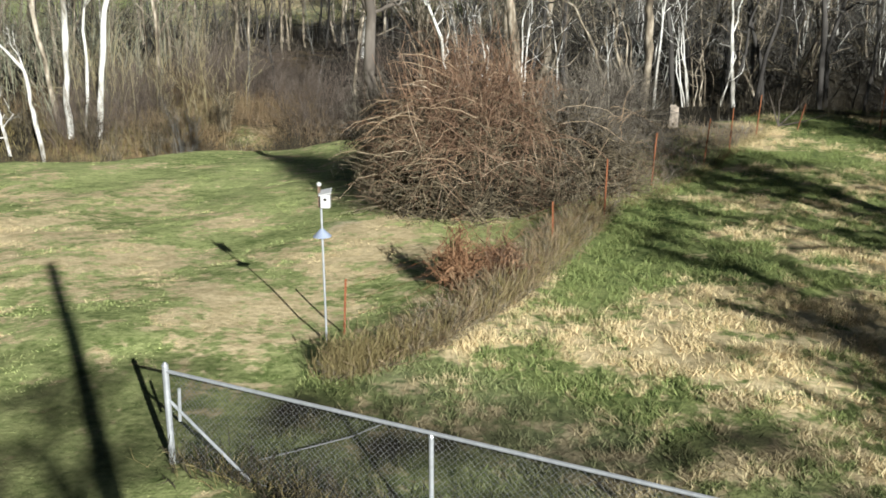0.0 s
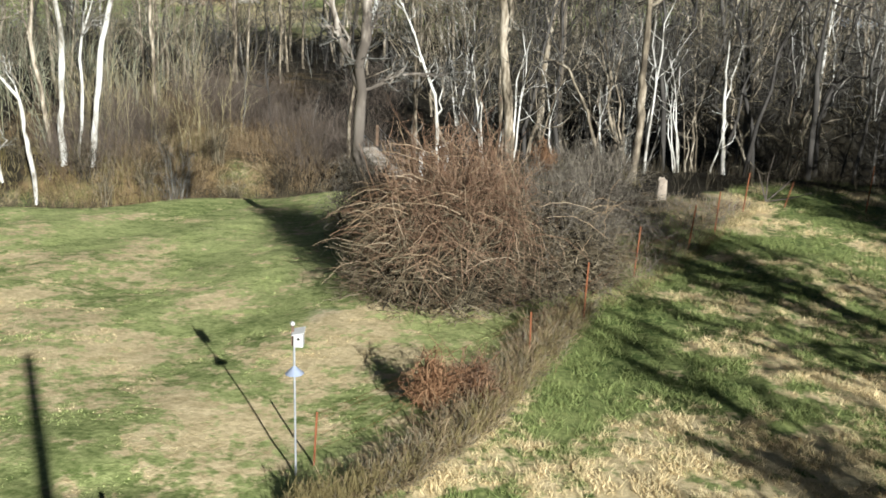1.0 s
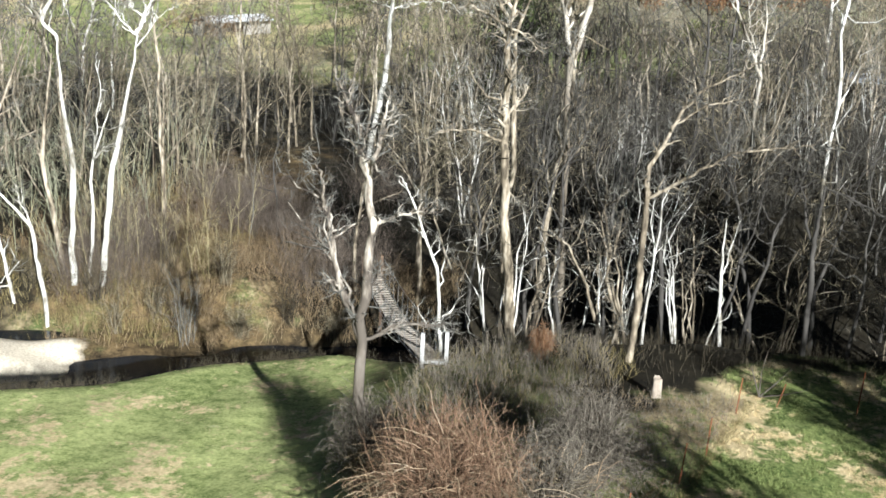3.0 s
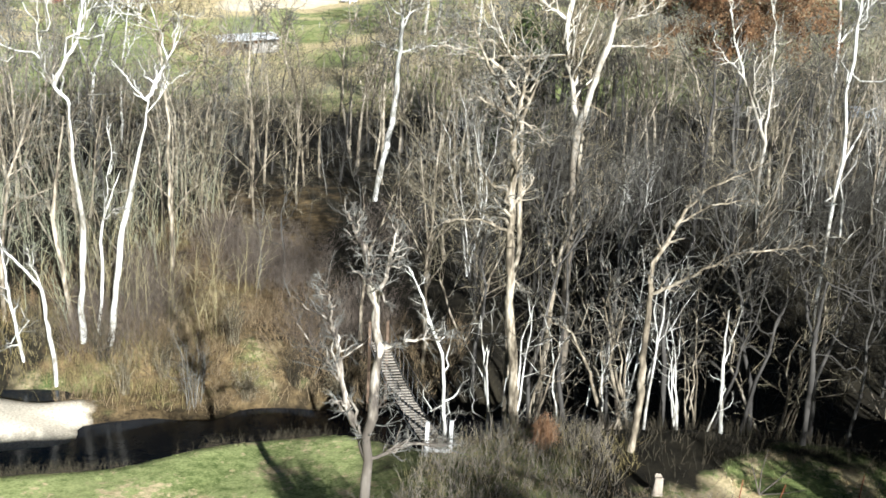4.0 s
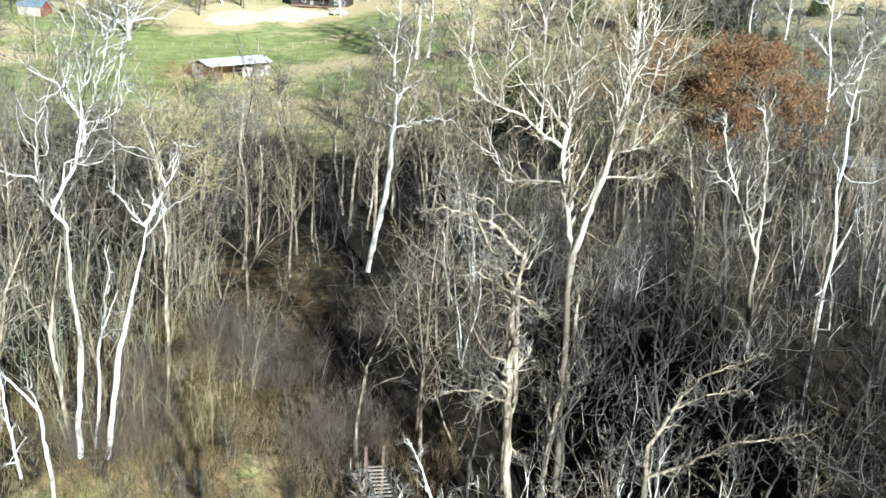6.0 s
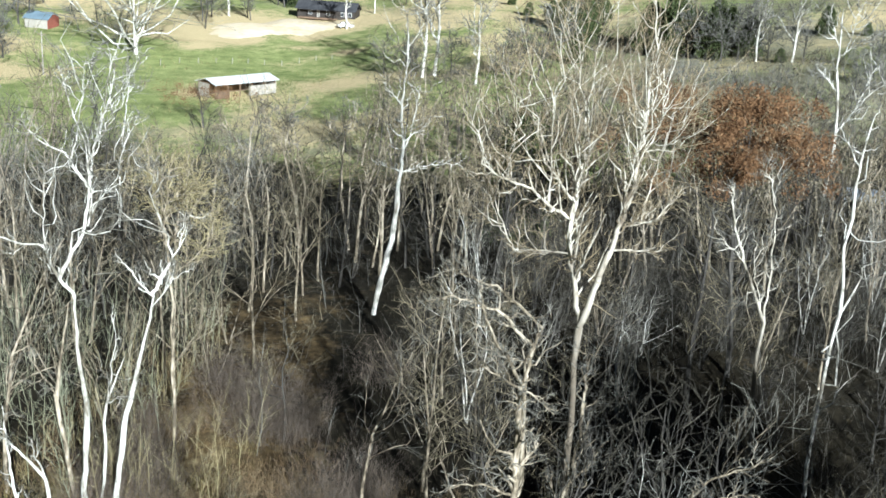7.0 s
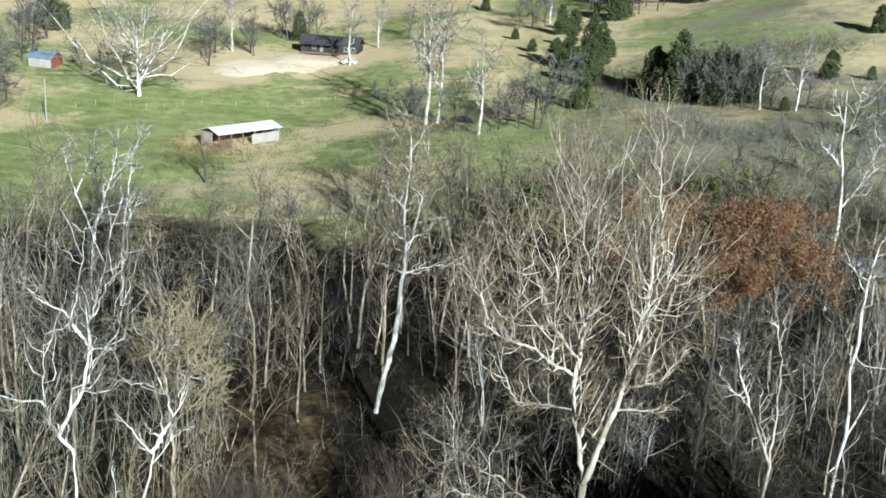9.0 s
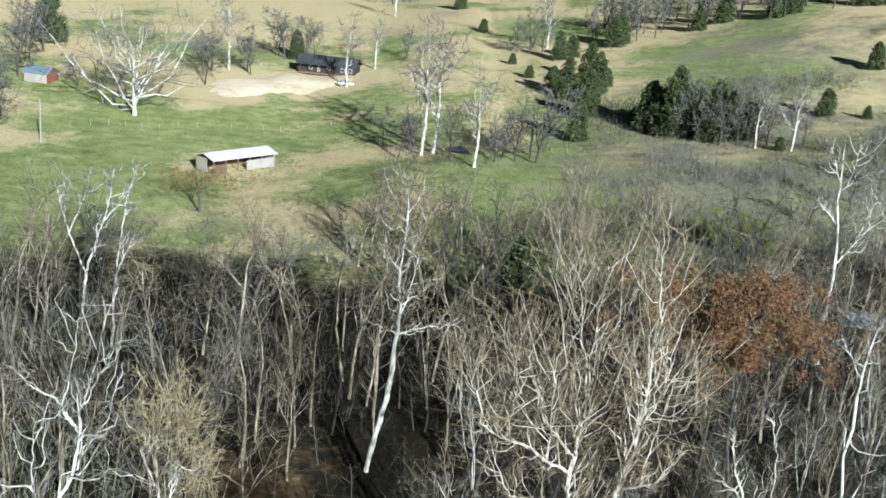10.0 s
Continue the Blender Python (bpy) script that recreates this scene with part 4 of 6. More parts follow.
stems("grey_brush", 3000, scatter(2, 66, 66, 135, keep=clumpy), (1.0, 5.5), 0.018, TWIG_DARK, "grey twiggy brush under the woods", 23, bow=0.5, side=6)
stems("dry_weeds", 3000, scatter(-34, -13, 52.5, 62, keep=lambda x, y: (land(x, y) > -6.75).astype(float)), (0.3, 1.2), 0.017, WEEDS, "golden dry weeds along the creek bank", 24, "weeds", side=1)
stems("bank_brush", 4200, scatter(-20, 1, 52.0, 62, keep=lambda x, y: (land(x, y) > -6.9) * np.clip(0.4 + 1.6 * grid_noise(x, y, 0.25, 47.0), 0.05, 1.0)), (0.3, 1.5), 0.012, DEAD_BRUSH, "tan and brown dead brush on the sunlit far bank", 48, bow=0.4, side=4)
stems("dusky_brush", 2600, scatter(-21, -3, 56, 78, keep=lambda x, y: np.clip(0.1 + 2.6 * grid_noise(x, y, 0.13, 49.0), 0.0, 1.0)), (1.0, 3.8), 0.009, DUSKY, "dusky brown leafless brush in the open strip", 49, bow=0.5, side=9)
stems("glade_weeds", 2200, scatter(-24, -12, 56, 76, keep=clumpy), (0.2, 0.9), 0.012, WEEDS, "dry weeds in the open strip through the woods", 25, "weeds", side=1)
stems("floor_twigs", 3400, scatter(-20, 10, 57, 112), (0.15, 1.0), 0.014, BRUSH, "low brown stems over the open woods floor", 45, "weeds", bow=0.9, side=1)
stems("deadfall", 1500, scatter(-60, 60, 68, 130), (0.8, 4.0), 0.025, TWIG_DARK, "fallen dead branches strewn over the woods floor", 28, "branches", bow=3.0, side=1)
stems("rank_weeds", 3000, scatter(-2.6, 6.5, 30.5, 41.0, False, keep=lambda x, y: ((x < 0.75 * (y - 28)) & (x > -2.6 + 0.25 * (y - 31))).astype(float)), (0.3, 1.2), 0.009, CANE_GREY, "brown rank weeds between the bush and the creek", 29, "weeds", bow=0.35, side=1)
stems("rank_grass", 1800, scatter(-3.0, 7.5, 30.0, 41.0, False, keep=lambda x, y: ((x < 0.75 * (y - 28)) & (x > -2.8 + 0.25 * (y - 31))).astype(float)), (0.2, 0.8), 0.008, WEEDS, "tan dry grass between the bush and the creek", 30, "weeds", bow=0.4, side=1)
stems("bank_weeds", 1500, scatter(3, 22, 36.5, 43.5, False, keep=lambda x, y: np.clip((y - 36.5) / 5, 0.1, 1)), (0.2, 0.9), 0.011, BRUSH, "brown weeds at the woods edge of the field", 26, "weeds", side=1)

beside_fence = lambda x, y: ((x > 3.3 + 0.18 * (y - 23)) & (x < hedge_line(y) - 0.1)).astype(float)
stems("fence_side_weeds", 1000, scatter(2.5, 11.0, 22.0, 36.0, False, keep=beside_fence), (0.15, 0.6), 0.007, CANE_GREY, "grey-brown rank weeds between the bush and the old fence", 82, "weeds", bow=0.5, side=3)
stems("fence_side_grass", 1500, scatter(2.5, 11.0, 21.0, 36.0, False, keep=beside_fence), (0.1, 0.5), 0.007, DEAD_BRUSH, "tan dead grass between the bush and the old fence", 83, "weeds", bow=0.6, side=1)


def lawn_rim(g, n):
    x = g.uniform(-17, -2, n * 3)
    y = crest(x) + g.normal(size=n * 3) * 0.35 + 0.6
    ok = g.random(n * 3) < np.clip(0.35 + 2.0 * grid_noise(x, y, 0.6, 71.0), 0.0, 1.0)
    return x[ok][:n], y[ok][:n]


stems("rim_weeds", 1100, lawn_rim, (0.15, 0.6), 0.008, BRUSH, "ragged brown weeds along the rim of the creek bank", 72, "weeds", bow=0.4, side=2)


# ---- shrubs on the lawn ----
def arching_shrub(name, label, category, at, radius, tall, n, seed, canes, twigs, droop=1.0, long_canes=0, sweep=None, fuzz=0):
    """A mound of canes that rise from the middle and arch over to the ground."""
    g = np.random.default_rng(seed)
    ob = thing(name, label, category, (*at, float(land(*at))))
    S = 8
    s = np.linspace(0, 1, S)[None]
    a = g.random(n) * 2 * np.pi
    reach = np.sqrt(g.random(n))[:, None]
    top = tall * (0.55 + 0.5 * g.random((n, 1))) * np.sqrt(np.clip(1.05 - 0.85 * reach ** 2, 0.05, 1))
    foot = 0.22 * np.sqrt(g.random((n, 1))) * radius
    b = a[:, None] + g.normal(size=(n, 1)) * 0.5 + g.normal(size=(n, 1)) * 1.5 * s
    out = foot + (radius * reach * 1.02 - foot) * s ** 1.25
    lift = top * np.sin(np.pi * np.clip(s * (0.52 + 0.4 * droop * reach), 0, 1)) ** 0.9
    P = np.stack([out * np.cos(b), out * np.sin(b), np.maximum(lift, 0.05 + 0 * s)], -1) + np.cumsum(g.normal(size=(n, S, 3)), 1) * 0.075
    P[..., 2] = np.maximum(P[..., 2], 0.03)
    P[:, 0, 2] = -0.1
    R = (0.009 + 0.012 * g.random((n, 1))) * (1 - 0.7 * s)
    tagged(part("cane_tangle", mesh_of("cane_tangle", *tubes(P, R, 3)), canes, ob), kind="stuff")
    c, r = shoots(P, R, 5, g, 0.15, 1.0, 1.0, 0.2, -0.05, 0.1, 3, 0.7, 0.006)
    c2, r2 = shoots(c, r, 3, g, 0.2, 1.0, 0.8, 0.5, -0.05, 0.1, 2, 0.8, 0.005)
    tagged(part("twig_tangle", mesh_of("twig_tangle", *join([tubes(c, r, 3), tubes(c2, r2, 3)])), twigs, ob), kind="stuff")
    if fuzz:
        # a fine low thicket that fills the mound down to the ground
        u = g.normal(size=(fuzz, 3))
        u[:, 2] = np.abs(u[:, 2])
        u *= (0.55 + 0.45 * g.random((fuzz, 1))) / np.linalg.norm(u, axis=1, keepdims=True)
        start = u * np.array([radius * 1.02, radius * 1.02, tall * 0.74])
        way = g.normal(size=(fuzz, 3)) * np.array([1, 1, 0.45]) + u * np.array([0.5, 0.5, 0.2])
        way *= (0.35 + 0.6 * g.random((fuzz, 1))) / np.linalg.norm(way, axis=1, keepdims=True)
        t = np.linspace(0, 1, 4)[None, :, None]
        q = start[:, None] + way[:, None] * t + g.normal(size=(fuzz, 1, 3)) * 0.12 * t ** 2
        q[..., 2] = np.maximum(q[..., 2], 0.04)
        rq = (0.006 + 0.006 * g.random((fuzz, 1))) * (1 - 0.6 * t[0, :, 0])
        c3, r3 = shoots(q, rq, 3, g, 0.1, 1.0, 0.9, 0.55, -0.02, 0.1, 2, 0.8, 0.0045)
        # dark sticks added inside the mound so that it throws a solid shadow
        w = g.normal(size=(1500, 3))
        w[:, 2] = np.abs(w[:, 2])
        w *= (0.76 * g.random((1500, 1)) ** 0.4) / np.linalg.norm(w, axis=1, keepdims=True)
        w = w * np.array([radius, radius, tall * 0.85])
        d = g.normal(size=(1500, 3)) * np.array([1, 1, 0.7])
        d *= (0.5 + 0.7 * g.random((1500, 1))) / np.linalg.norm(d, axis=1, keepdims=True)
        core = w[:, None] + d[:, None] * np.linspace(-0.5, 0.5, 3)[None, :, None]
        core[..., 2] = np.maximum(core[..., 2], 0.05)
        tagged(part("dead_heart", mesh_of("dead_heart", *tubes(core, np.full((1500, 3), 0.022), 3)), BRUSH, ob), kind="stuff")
        tagged(part("thicket", mesh_of("thicket", *join([tubes(q, rq, 3), tubes(c3, r3, 3)])), THICKET, ob), kind="stuff")
    for k in range(long_canes):
        # single bleached canes: most lie over to one side, some stand up out of the crown
        t = np.linspace(0, 1, 8)
        up = g.random() < 0.22
        around, away = g.random() * 2 * np.pi, radius * 0.8 * math.sqrt(g.random())
        low = tall * g.uniform(0.3, 0.88) * math.sqrt(max(0.05, 1 - (away / radius) ** 2))
        turn = around if sweep is None or k % 5 == 0 else sweep + g.normal() * 0.5
        length = g.uniform(0.6, 1.5) * (0.8 if up else 1.0) * radius / 2.6
        rise, fall = (1.5, 0.3) if up else (g.uniform(0.3, 0.8), g.uniform(0.45, 0.9))
        flat = length * t * (0.4 if up else 1.0)
        q = np.stack([away * math.cos(around) + flat * math.cos(turn), away * math.sin(around) + flat * math.sin(turn), low + length * (rise * t - fall * t ** 2)], 1)
        q += np.cumsum(g.normal(size=(8, 3)), 0) * 0.028
        q[:, 2] = np.maximum(q[:, 2], 0.04)
        part("cane", mesh_of("cane", *tubes(q[None], (g.uniform(0.007, 0.0135) * (1 - 0.6 * t))[None], 4)), PALE_CANE if g.random() < 0.7 else canes, ob)
    return ob


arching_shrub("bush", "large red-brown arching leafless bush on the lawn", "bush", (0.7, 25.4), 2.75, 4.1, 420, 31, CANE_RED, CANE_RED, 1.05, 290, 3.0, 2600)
arching_shrub("bush", "grey leafless bush grown into the red-brown one", "bush", (3.0, 25.9), 2.0, 2.9, 200, 32, CANE_GREY, CANE_GREY, 1.0, 60, None, 1500)
arching_shrub("bush", "fine grey twiggy bush behind the fence posts", "bush", (4.6, 29.2), 2.0, 2.8, 420, 33, CANE_GREY, CANE_GREY, 0.7)
arching_shrub("bush", "dark twiggy growth round the foot of the dead snag", "bush", (-1.7, 29.3), 1.4, 3.3, 240, 34, CANE_GREY, CANE_GREY, 0.6)
arching_shrub("bush", "orange-brown dry shrub clump in the overgrown fence row", "bush", (0.25, 17.6), 0.26, 0.8, 110, 35, DRY_ORANGE, DRY_ORANGE, 1.1)
arching_shrub("bush", "russet dry clump in the overgrown fence row", "bush", (1.0, 17.9), 0.4, 0.6, 120, 38, DRY_ORANGE, CANE_RED, 1.1)
arching_shrub("bush", "orange-brown dead shrub at the top of the creek bank", "bush", (4.0, 39.2), 0.45, 1.2, 110, 39, DRY_ORANGE, DRY_ORANGE, 0.9)
arching_shrub("bush", "pale leafless shrub on the creek bank", "bush", (-13.0, 53.2), 2.0, 4.6, 26, 36, TWIG_PALE, TWIG_PALE, 0.25)
arching_shrub("bush", "small tan leafless shrub on the creek bank", "bush", (-17.0, 54.2), 1.2, 3.0, 26, 37, TWIG_TAN, TWIG_TAN, 0.25)

for k, (x, y, r, h) in enumerate(((-15.2, 55.6, 1.4, 2.6), (-18.8, 56.4, 1.5, 2.8), (-10.4, 54.4, 1.3, 2.2), (-8.0, 55.4, 1.5, 2.4), (-5.6, 54.6, 1.2, 2.0), (-22.5, 57.0, 1.5, 2.6), (-11.8, 57.5, 1.6, 3.0))):
    arching_shrub("bush", "small leafless brown shrub on the creek bank", "bush", (x, y), r, h, 40, 140 + k, BRUSH if k % 2 else TWIG_TAN, TWIG_TAN if k % 3 else BRUSH, 0.5)


def along_hedge(y0, y1, width, shift=0.0):
    def pick(g, n):
        y = g.uniform(y0, y1, n * 4)
        x = hedge_line(y) + shift + g.normal(size=n * 4) * width
        ok = g.random(n * 4) < np.clip(0.6 + 1.5 * grid_noise(x, y, 1.3, 15.0), 0.12, 1.0)
        return x[ok][:n], y[ok][:n]
    return pick


stems("fence_row_brush", 1500, along_hedge(13.7, 22.8, 0.13), (0.2, 0.6), 0.007, DEAD_BRUSH, "dry brown brambles along the old wire fence", 41, "brush", bow=1.5, side=5)
stems("fence_row_stems", 1500, along_hedge(13.6, 23.5, 0.15), (0.2, 0.55), 0.007, TWIG_TAN, "tangled dead stems along the old wire fence", 42, "brush", bow=1.6, side=5)
stems("fence_row_straw", 3000, along_hedge(13.5, 24.0, 0.16, 0.2), (0.12, 0.5), 0.007, WEEDS, "tan dry weeds along the old wire fence", 43, "weeds", bow=0.4, side=1)

stems("fence_row_grass", 1500, along_hedge(24.0, 36.0, 0.12, 0.1), (0.08, 0.3), 0.007, WEEDS, "short tan grass along the old wire fence", 50, "weeds", bow=0.5, side=0)
stems("fence_row_end", 800, along_hedge(13.6, 14.5, 0.12), (0.2, 0.6), 0.007, WEEDS, "tall tan weeds at the end of the old fence", 44, "weeds", bow=0.15, side=2)


def turf(name, n, x0, x1, y0, y1, keep, tall, label, seed, blades=5, lie=0.6, wide=0.005):
    """Grass blades in tufts, laid over by the wind."""
    g = np.random.default_rng(seed)
    x, y = g.uniform(x0, x1, n * 3), g.uniform(y0, y1, n * 3)
    ok = (g.random(n * 3) < keep(x, y)) & (np.abs(x) < 0.45 * y + 3) & (y < crest(x) + 0.5)
    x, y = x[ok][:n], y[ok][:n]
    x, y = (np.repeat(v, blades) + g.normal(size=len(v) * blades) * 0.07 for v in (x, y))
    z = land(x, y)
    h = tall * (0.4 + 0.9 * g.random(len(x)))
    a = g.random(len(x)) * 2 * np.pi
    foot = np.stack([x, y, z - 0.02], -1)
    w = np.stack([np.cos(a), np.sin(a), 0 * a], -1) * (wide + wide * g.random((len(x), 1)))
    tip = foot + np.stack([g.normal(size=len(x)) * lie, g.normal(size=len(x)) * lie, np.ones(len(x))], -1) * h[:, None]
    V = np.stack([foot - w, foot + w, tip], 1).reshape(-1, 3)
    me = mesh_of(name, V, np.arange(len(V)).reshape(-1, 3), False)
    give_cover(me, np.repeat(x, 3), np.repeat(y, 3))
    return tagged(dress(new(name, me), BLADES), label, "grass", kind="stuff")


right_of = lambda x, y: (x > hedge_line(y) - 0.2).astype(float)
turf("lawn_grass", 50000, -17, 12, 8.5, 43, lambda x, y: (1 - right_of(x, y)) * np.clip(22 / y, 0, 1), 0.032, "short mown lawn grass with tan patches", 51, 3, 1.3, 0.006)
turf("field_grass", 34000, -2, 20, 8.0, 41, lambda x, y: right_of(x, y) * np.clip(20 / y, 0, 1) * np.clip(0.45 + 1.6 * grid_noise(x, y, 1.7, 8.0), 0.05, 1), 0.12, "rough tufted field grass, green and straw", 52, 8, 0.8, 0.006)


# ---- chain-link fence below the camera ----
def chain_link_fence():
    ob = thing("chain_link_fence", "low galvanised chain-link fence with a braced end post", "fence")
    a, b = Vector((-3.1, 11.05, 0)), Vector((4.55, 7.15, 0))
    tall = 1.2
    along = (b - a).normalized()
    for d in (0.0, 3.35, 6.7):
        p = a + along * d
        g = float(land(p.x, p.y))
        post = part("post", rod((p.x, p.y, g - 0.3), (p.x, p.y, g + tall + 0.02), 0.038 if d == 0 else 0.026, sides=10), GALVANISED, ob)
        part("post_cap", rod((p.x, p.y, g + tall + 0.02), (p.x, p.y, g + tall + 0.06), 0.042 if d == 0 else 0.03, 0.012, 10), GALVANISED, post)
    part("top_rail", rod((a.x, a.y, tall), (b.x, b.y, tall), 0.022, sides=8), GALVANISED, ob)
    part("brace_rail", rod((a.x, a.y, 0.86), tuple(a + along * 1.1 + Vector((0, 0, 0.1))), 0.019, sides=8), GALVANISED, ob)
    part("gate_stile", rod((a.x + 0.14, a.y - 0.07, 0.62), (a.x + 0.16, a.y - 0.08, 1.02), 0.02, sides=8), GALVANISED, ob)
    part("tension_wire", rod(tuple(a + Vector((0, 0, 0.09))), tuple(b + Vector((0, 0, 0.09))), 0.004, sides=4), WIRE, ob)
    length, pitch, r = (b - a).length, 0.07, 0.0019
    lines = []
    k = -int(tall / pitch) - 1
    while k * pitch < length:
        for way in (1, -1):
            lo = k * pitch if way > 0 else k * pitch + tall
            pts = []
            for h in np.linspace(0.04, tall - 0.02, 6):
                d = lo + way * h
                pts.append((d, h))
            ok = [q for q in pts if 0 <= q[0] <= length]
            if len(ok) > 1:
                (d0, h0), (d1, h1) = ok[0], ok[-1]
                off = Vector((along.y, -along.x, 0)) * 0.003 * way
                p, q = a + along * d0 + off, a + along * d1 + off
                lines.append(((p.x, p.y, h0), (q.x, q.y, h1)))
        k += 1
    P = np.array(lines)
    part("mesh", mesh_of("mesh", *tubes(P, np.full(P.shape[:2], r), 3)), WIRE, ob, "fine diamond wire mesh")


chain_link_fence()
loose_rail = thing("loose_rail", "bent galvanised rail lying in the weeds behind the fence", "rail")
rail_at = np.array([[(-2.1, 11.0, 0.12), (-1.5, 11.4, 0.09), (-1.1, 11.7, 0.06), (-0.75, 11.95, 0.1)]])
part("pipe", mesh_of("pipe", *tubes(rail_at, np.full((1, 4), 0.009), 6)), WIRE, loose_rail)


def fence_foot(g, n):
    d = g.random(n) ** 0.8
    return -3.1 + 7.65 * d + g.normal(size=n) * 0.14, 11.05 - 3.9 * d + g.normal(size=n) * 0.14


stems("fence_foot_weeds", 900, fence_foot, (0.1, 0.5), 0.005, BRUSH, "dead brown weeds grown through the chain-link fence", 67, "weeds", bow=0.8, side=4)
stems("fence_foot_straw", 900, fence_foot, (0.1, 0.4), 0.005, WEEDS, "tan dead grass along the chain-link fence", 68, "weeds", bow=0.6, side=1)


# ---- bird house on its pole ----
def bird_house():
    x, y = -1.75, 15.05
    ob = thing("bird_house", "white bird house on a thin steel pole with a cone baffle", "bird house", (x, y, float(land(x, y))))
    part("pole", rod((0, 0, -0.3), (-0.02, 0, 2.2), 0.018, sides=8), GALVANISED, ob)
    part("baffle", rod((-0.015, 0, 1.66), (-0.018, 0, 1.78), 0.14, 0.02, 16, caps=False), BAFFLE, ob, "pale blue-grey metal cone baffle")
    body = part("body", box(-0.02, -0.08, 2.1, 0.12, 0.08, 2.3, 0.006), WHITE_PAINT, ob)
    part("entrance_hole", rod((0.05, -0.082, 2.23), (0.05, -0.078, 2.23), 0.022, sides=12), DARK_WALL, body)
    roof = box(-0.045, -0.11, 0, 0.145, 0.1, 0.018, 0.004)
    bmesh.ops.transform(roof, matrix=pose(0, 0, 2.31, 8, -12, 0), verts=roof.verts)
    part("roof", roof, WHITE_PAINT, body)
    part("bracket", box(-0.06, -0.02, 2.1, -0.02, 0.02, 2.42, 0.004), SHED_WOOD, ob)
    top = bmesh.new()
    bmesh.ops.create_uvsphere(top, u_segments=12, v_segments=8, radius=0.036, matrix=Matrix.Translation((-0.04, 0, 2.44)))
    part("finial", top, WHITE_PAINT, ob, "white ball finial")


bird_house()


def steel_post(x, y, tall, lean):
    g = float(land(x, y))
    ob = thing("steel_fence_post", "rusty orange steel fence post leaning in the grass", "fence post", (x, y, g), "old field fence posts")
    ob.matrix_basis = pose(x, y, g, *lean, 20)
    bm = box(-0.017, -0.004, -0.3, 0.017, 0.004, tall)
    box(-0.004, 0.0035, -0.3, 0.004, 0.035, tall, bm=bm)
    part("post", bm, RUSTY, ob)
    for h in np.arange(0.25, tall - 0.05, 0.2):
        part("stud", box(-0.006, -0.012, h, 0.006, -0.0035, h + 0.02), RUSTY, ob)


for x, y, tall, lean in ((-1.52, 15.4, 0.9, (0, 3)), (2.2, 20.6, 0.95, (3, -3)), (3.55, 22.8, 1.35, (0, 1)), (5.25, 26.3, 1.35, (2, 2)), (7.35, 29.6, 1.3, (-4, 8)), (8.55, 31.5, 1.3, (2, 1)), (10.35, 35.0, 1.35, (0, 4)), (11.9, 35.6, 0.9, (5, 12)), (14.5, 35.2, 1.6, (0, 3))):
    steel_post(x, y, tall, lean)


def field_fence():
    """Sagging wires between the rusty posts."""
    ob = thing("wire_fence", "sagging rusty field wire between old posts", "fence")
    row = [(-1.52, 15.4), (2.2, 20.6), (3.55, 22.8), (5.25, 26.3), (7.35, 29.6), (8.55, 31.5), (10.35, 35.0)]
    s = np.linspace(0, 1, 6)
    for h in (0.25, 0.5, 0.75, 0.95):
        P = []
        for (x0, y0), (x1, y1) in zip(row, row[1:]):
            xs, ys = x0 + (x1 - x0) * s, y0 + (y1 - y0) * s
            P.append(np.stack([xs, ys, land(xs, ys) + min(h, 0.85) - 0.1 * np.sin(np.pi * s)], 1))
        P = np.array(P)
        part("wire", mesh_of("wire", *tubes(P, np.full(P.shape[:2], 0.0025), 3)), RUSTY, ob)


field_fence()


def stump(x, y):
    g = float(land(x, y))
    ob = thing("stump", "bleached cut stump at the edge of the field", "stump", (x, y, g))
    bm = rod((0, 0, -0.2), (0.03, 0, 0.7), 0.2, 0.14, 12)
    for v in bm.verts:
        v.co += Vector((random.uniform(-0.03, 0.03), random.uniform(-0.03, 0.03), random.uniform(-0.06, 0.06)))
    part("stump_wood", bm, CREAM, ob)


stump(7.75, 35.9)


def dead_branch(x, y, ends, label):
    g = float(land(x, y))
    ob = thing("fallen_branch", label, "branch", (x, y, g))
    rg = np.random.default_rng(int(x * 10) + 500)
    P = np.array([[(0.0, 0.0, 0.05), tuple(np.array(e) * 0.5 + rg.normal(size=3) * 0.04), e] for e in ends], float)
    P[..., 2] = np.maximum(P[..., 2], 0.03)
    part("branch_wood", mesh_of("branch_wood", *tubes(P, np.tile([0.03, 0.024, 0.01], (len(P), 1)), 5)), SNAG_WOOD, ob)


dead_branch(11.5, 36.4, [(0.2, 0.3, 1.7), (1.1, 0.2, 1.1), (-0.4, 0.1, 1.2), (1.5, -0.3, 0.5)], "propped dead grey branches at the field edge")
dead_branch(0.95, 17.2, [(0.0, 0.2, 0.35), (0.6, 0.0, 0.06), (0.35, -0.2, 0.05)], "bleached broken branch in the fence row")
dead_branch(3.0, 25.0, [(0.1, 0.1, 0.9), (0.35, 0.0, 1.1), (-0.3, 0.0, 1.0), (-0.12, -0.1, 0.8), (0.5, -0.1, 0.8)], "pale bare stems at the foot of the bush")


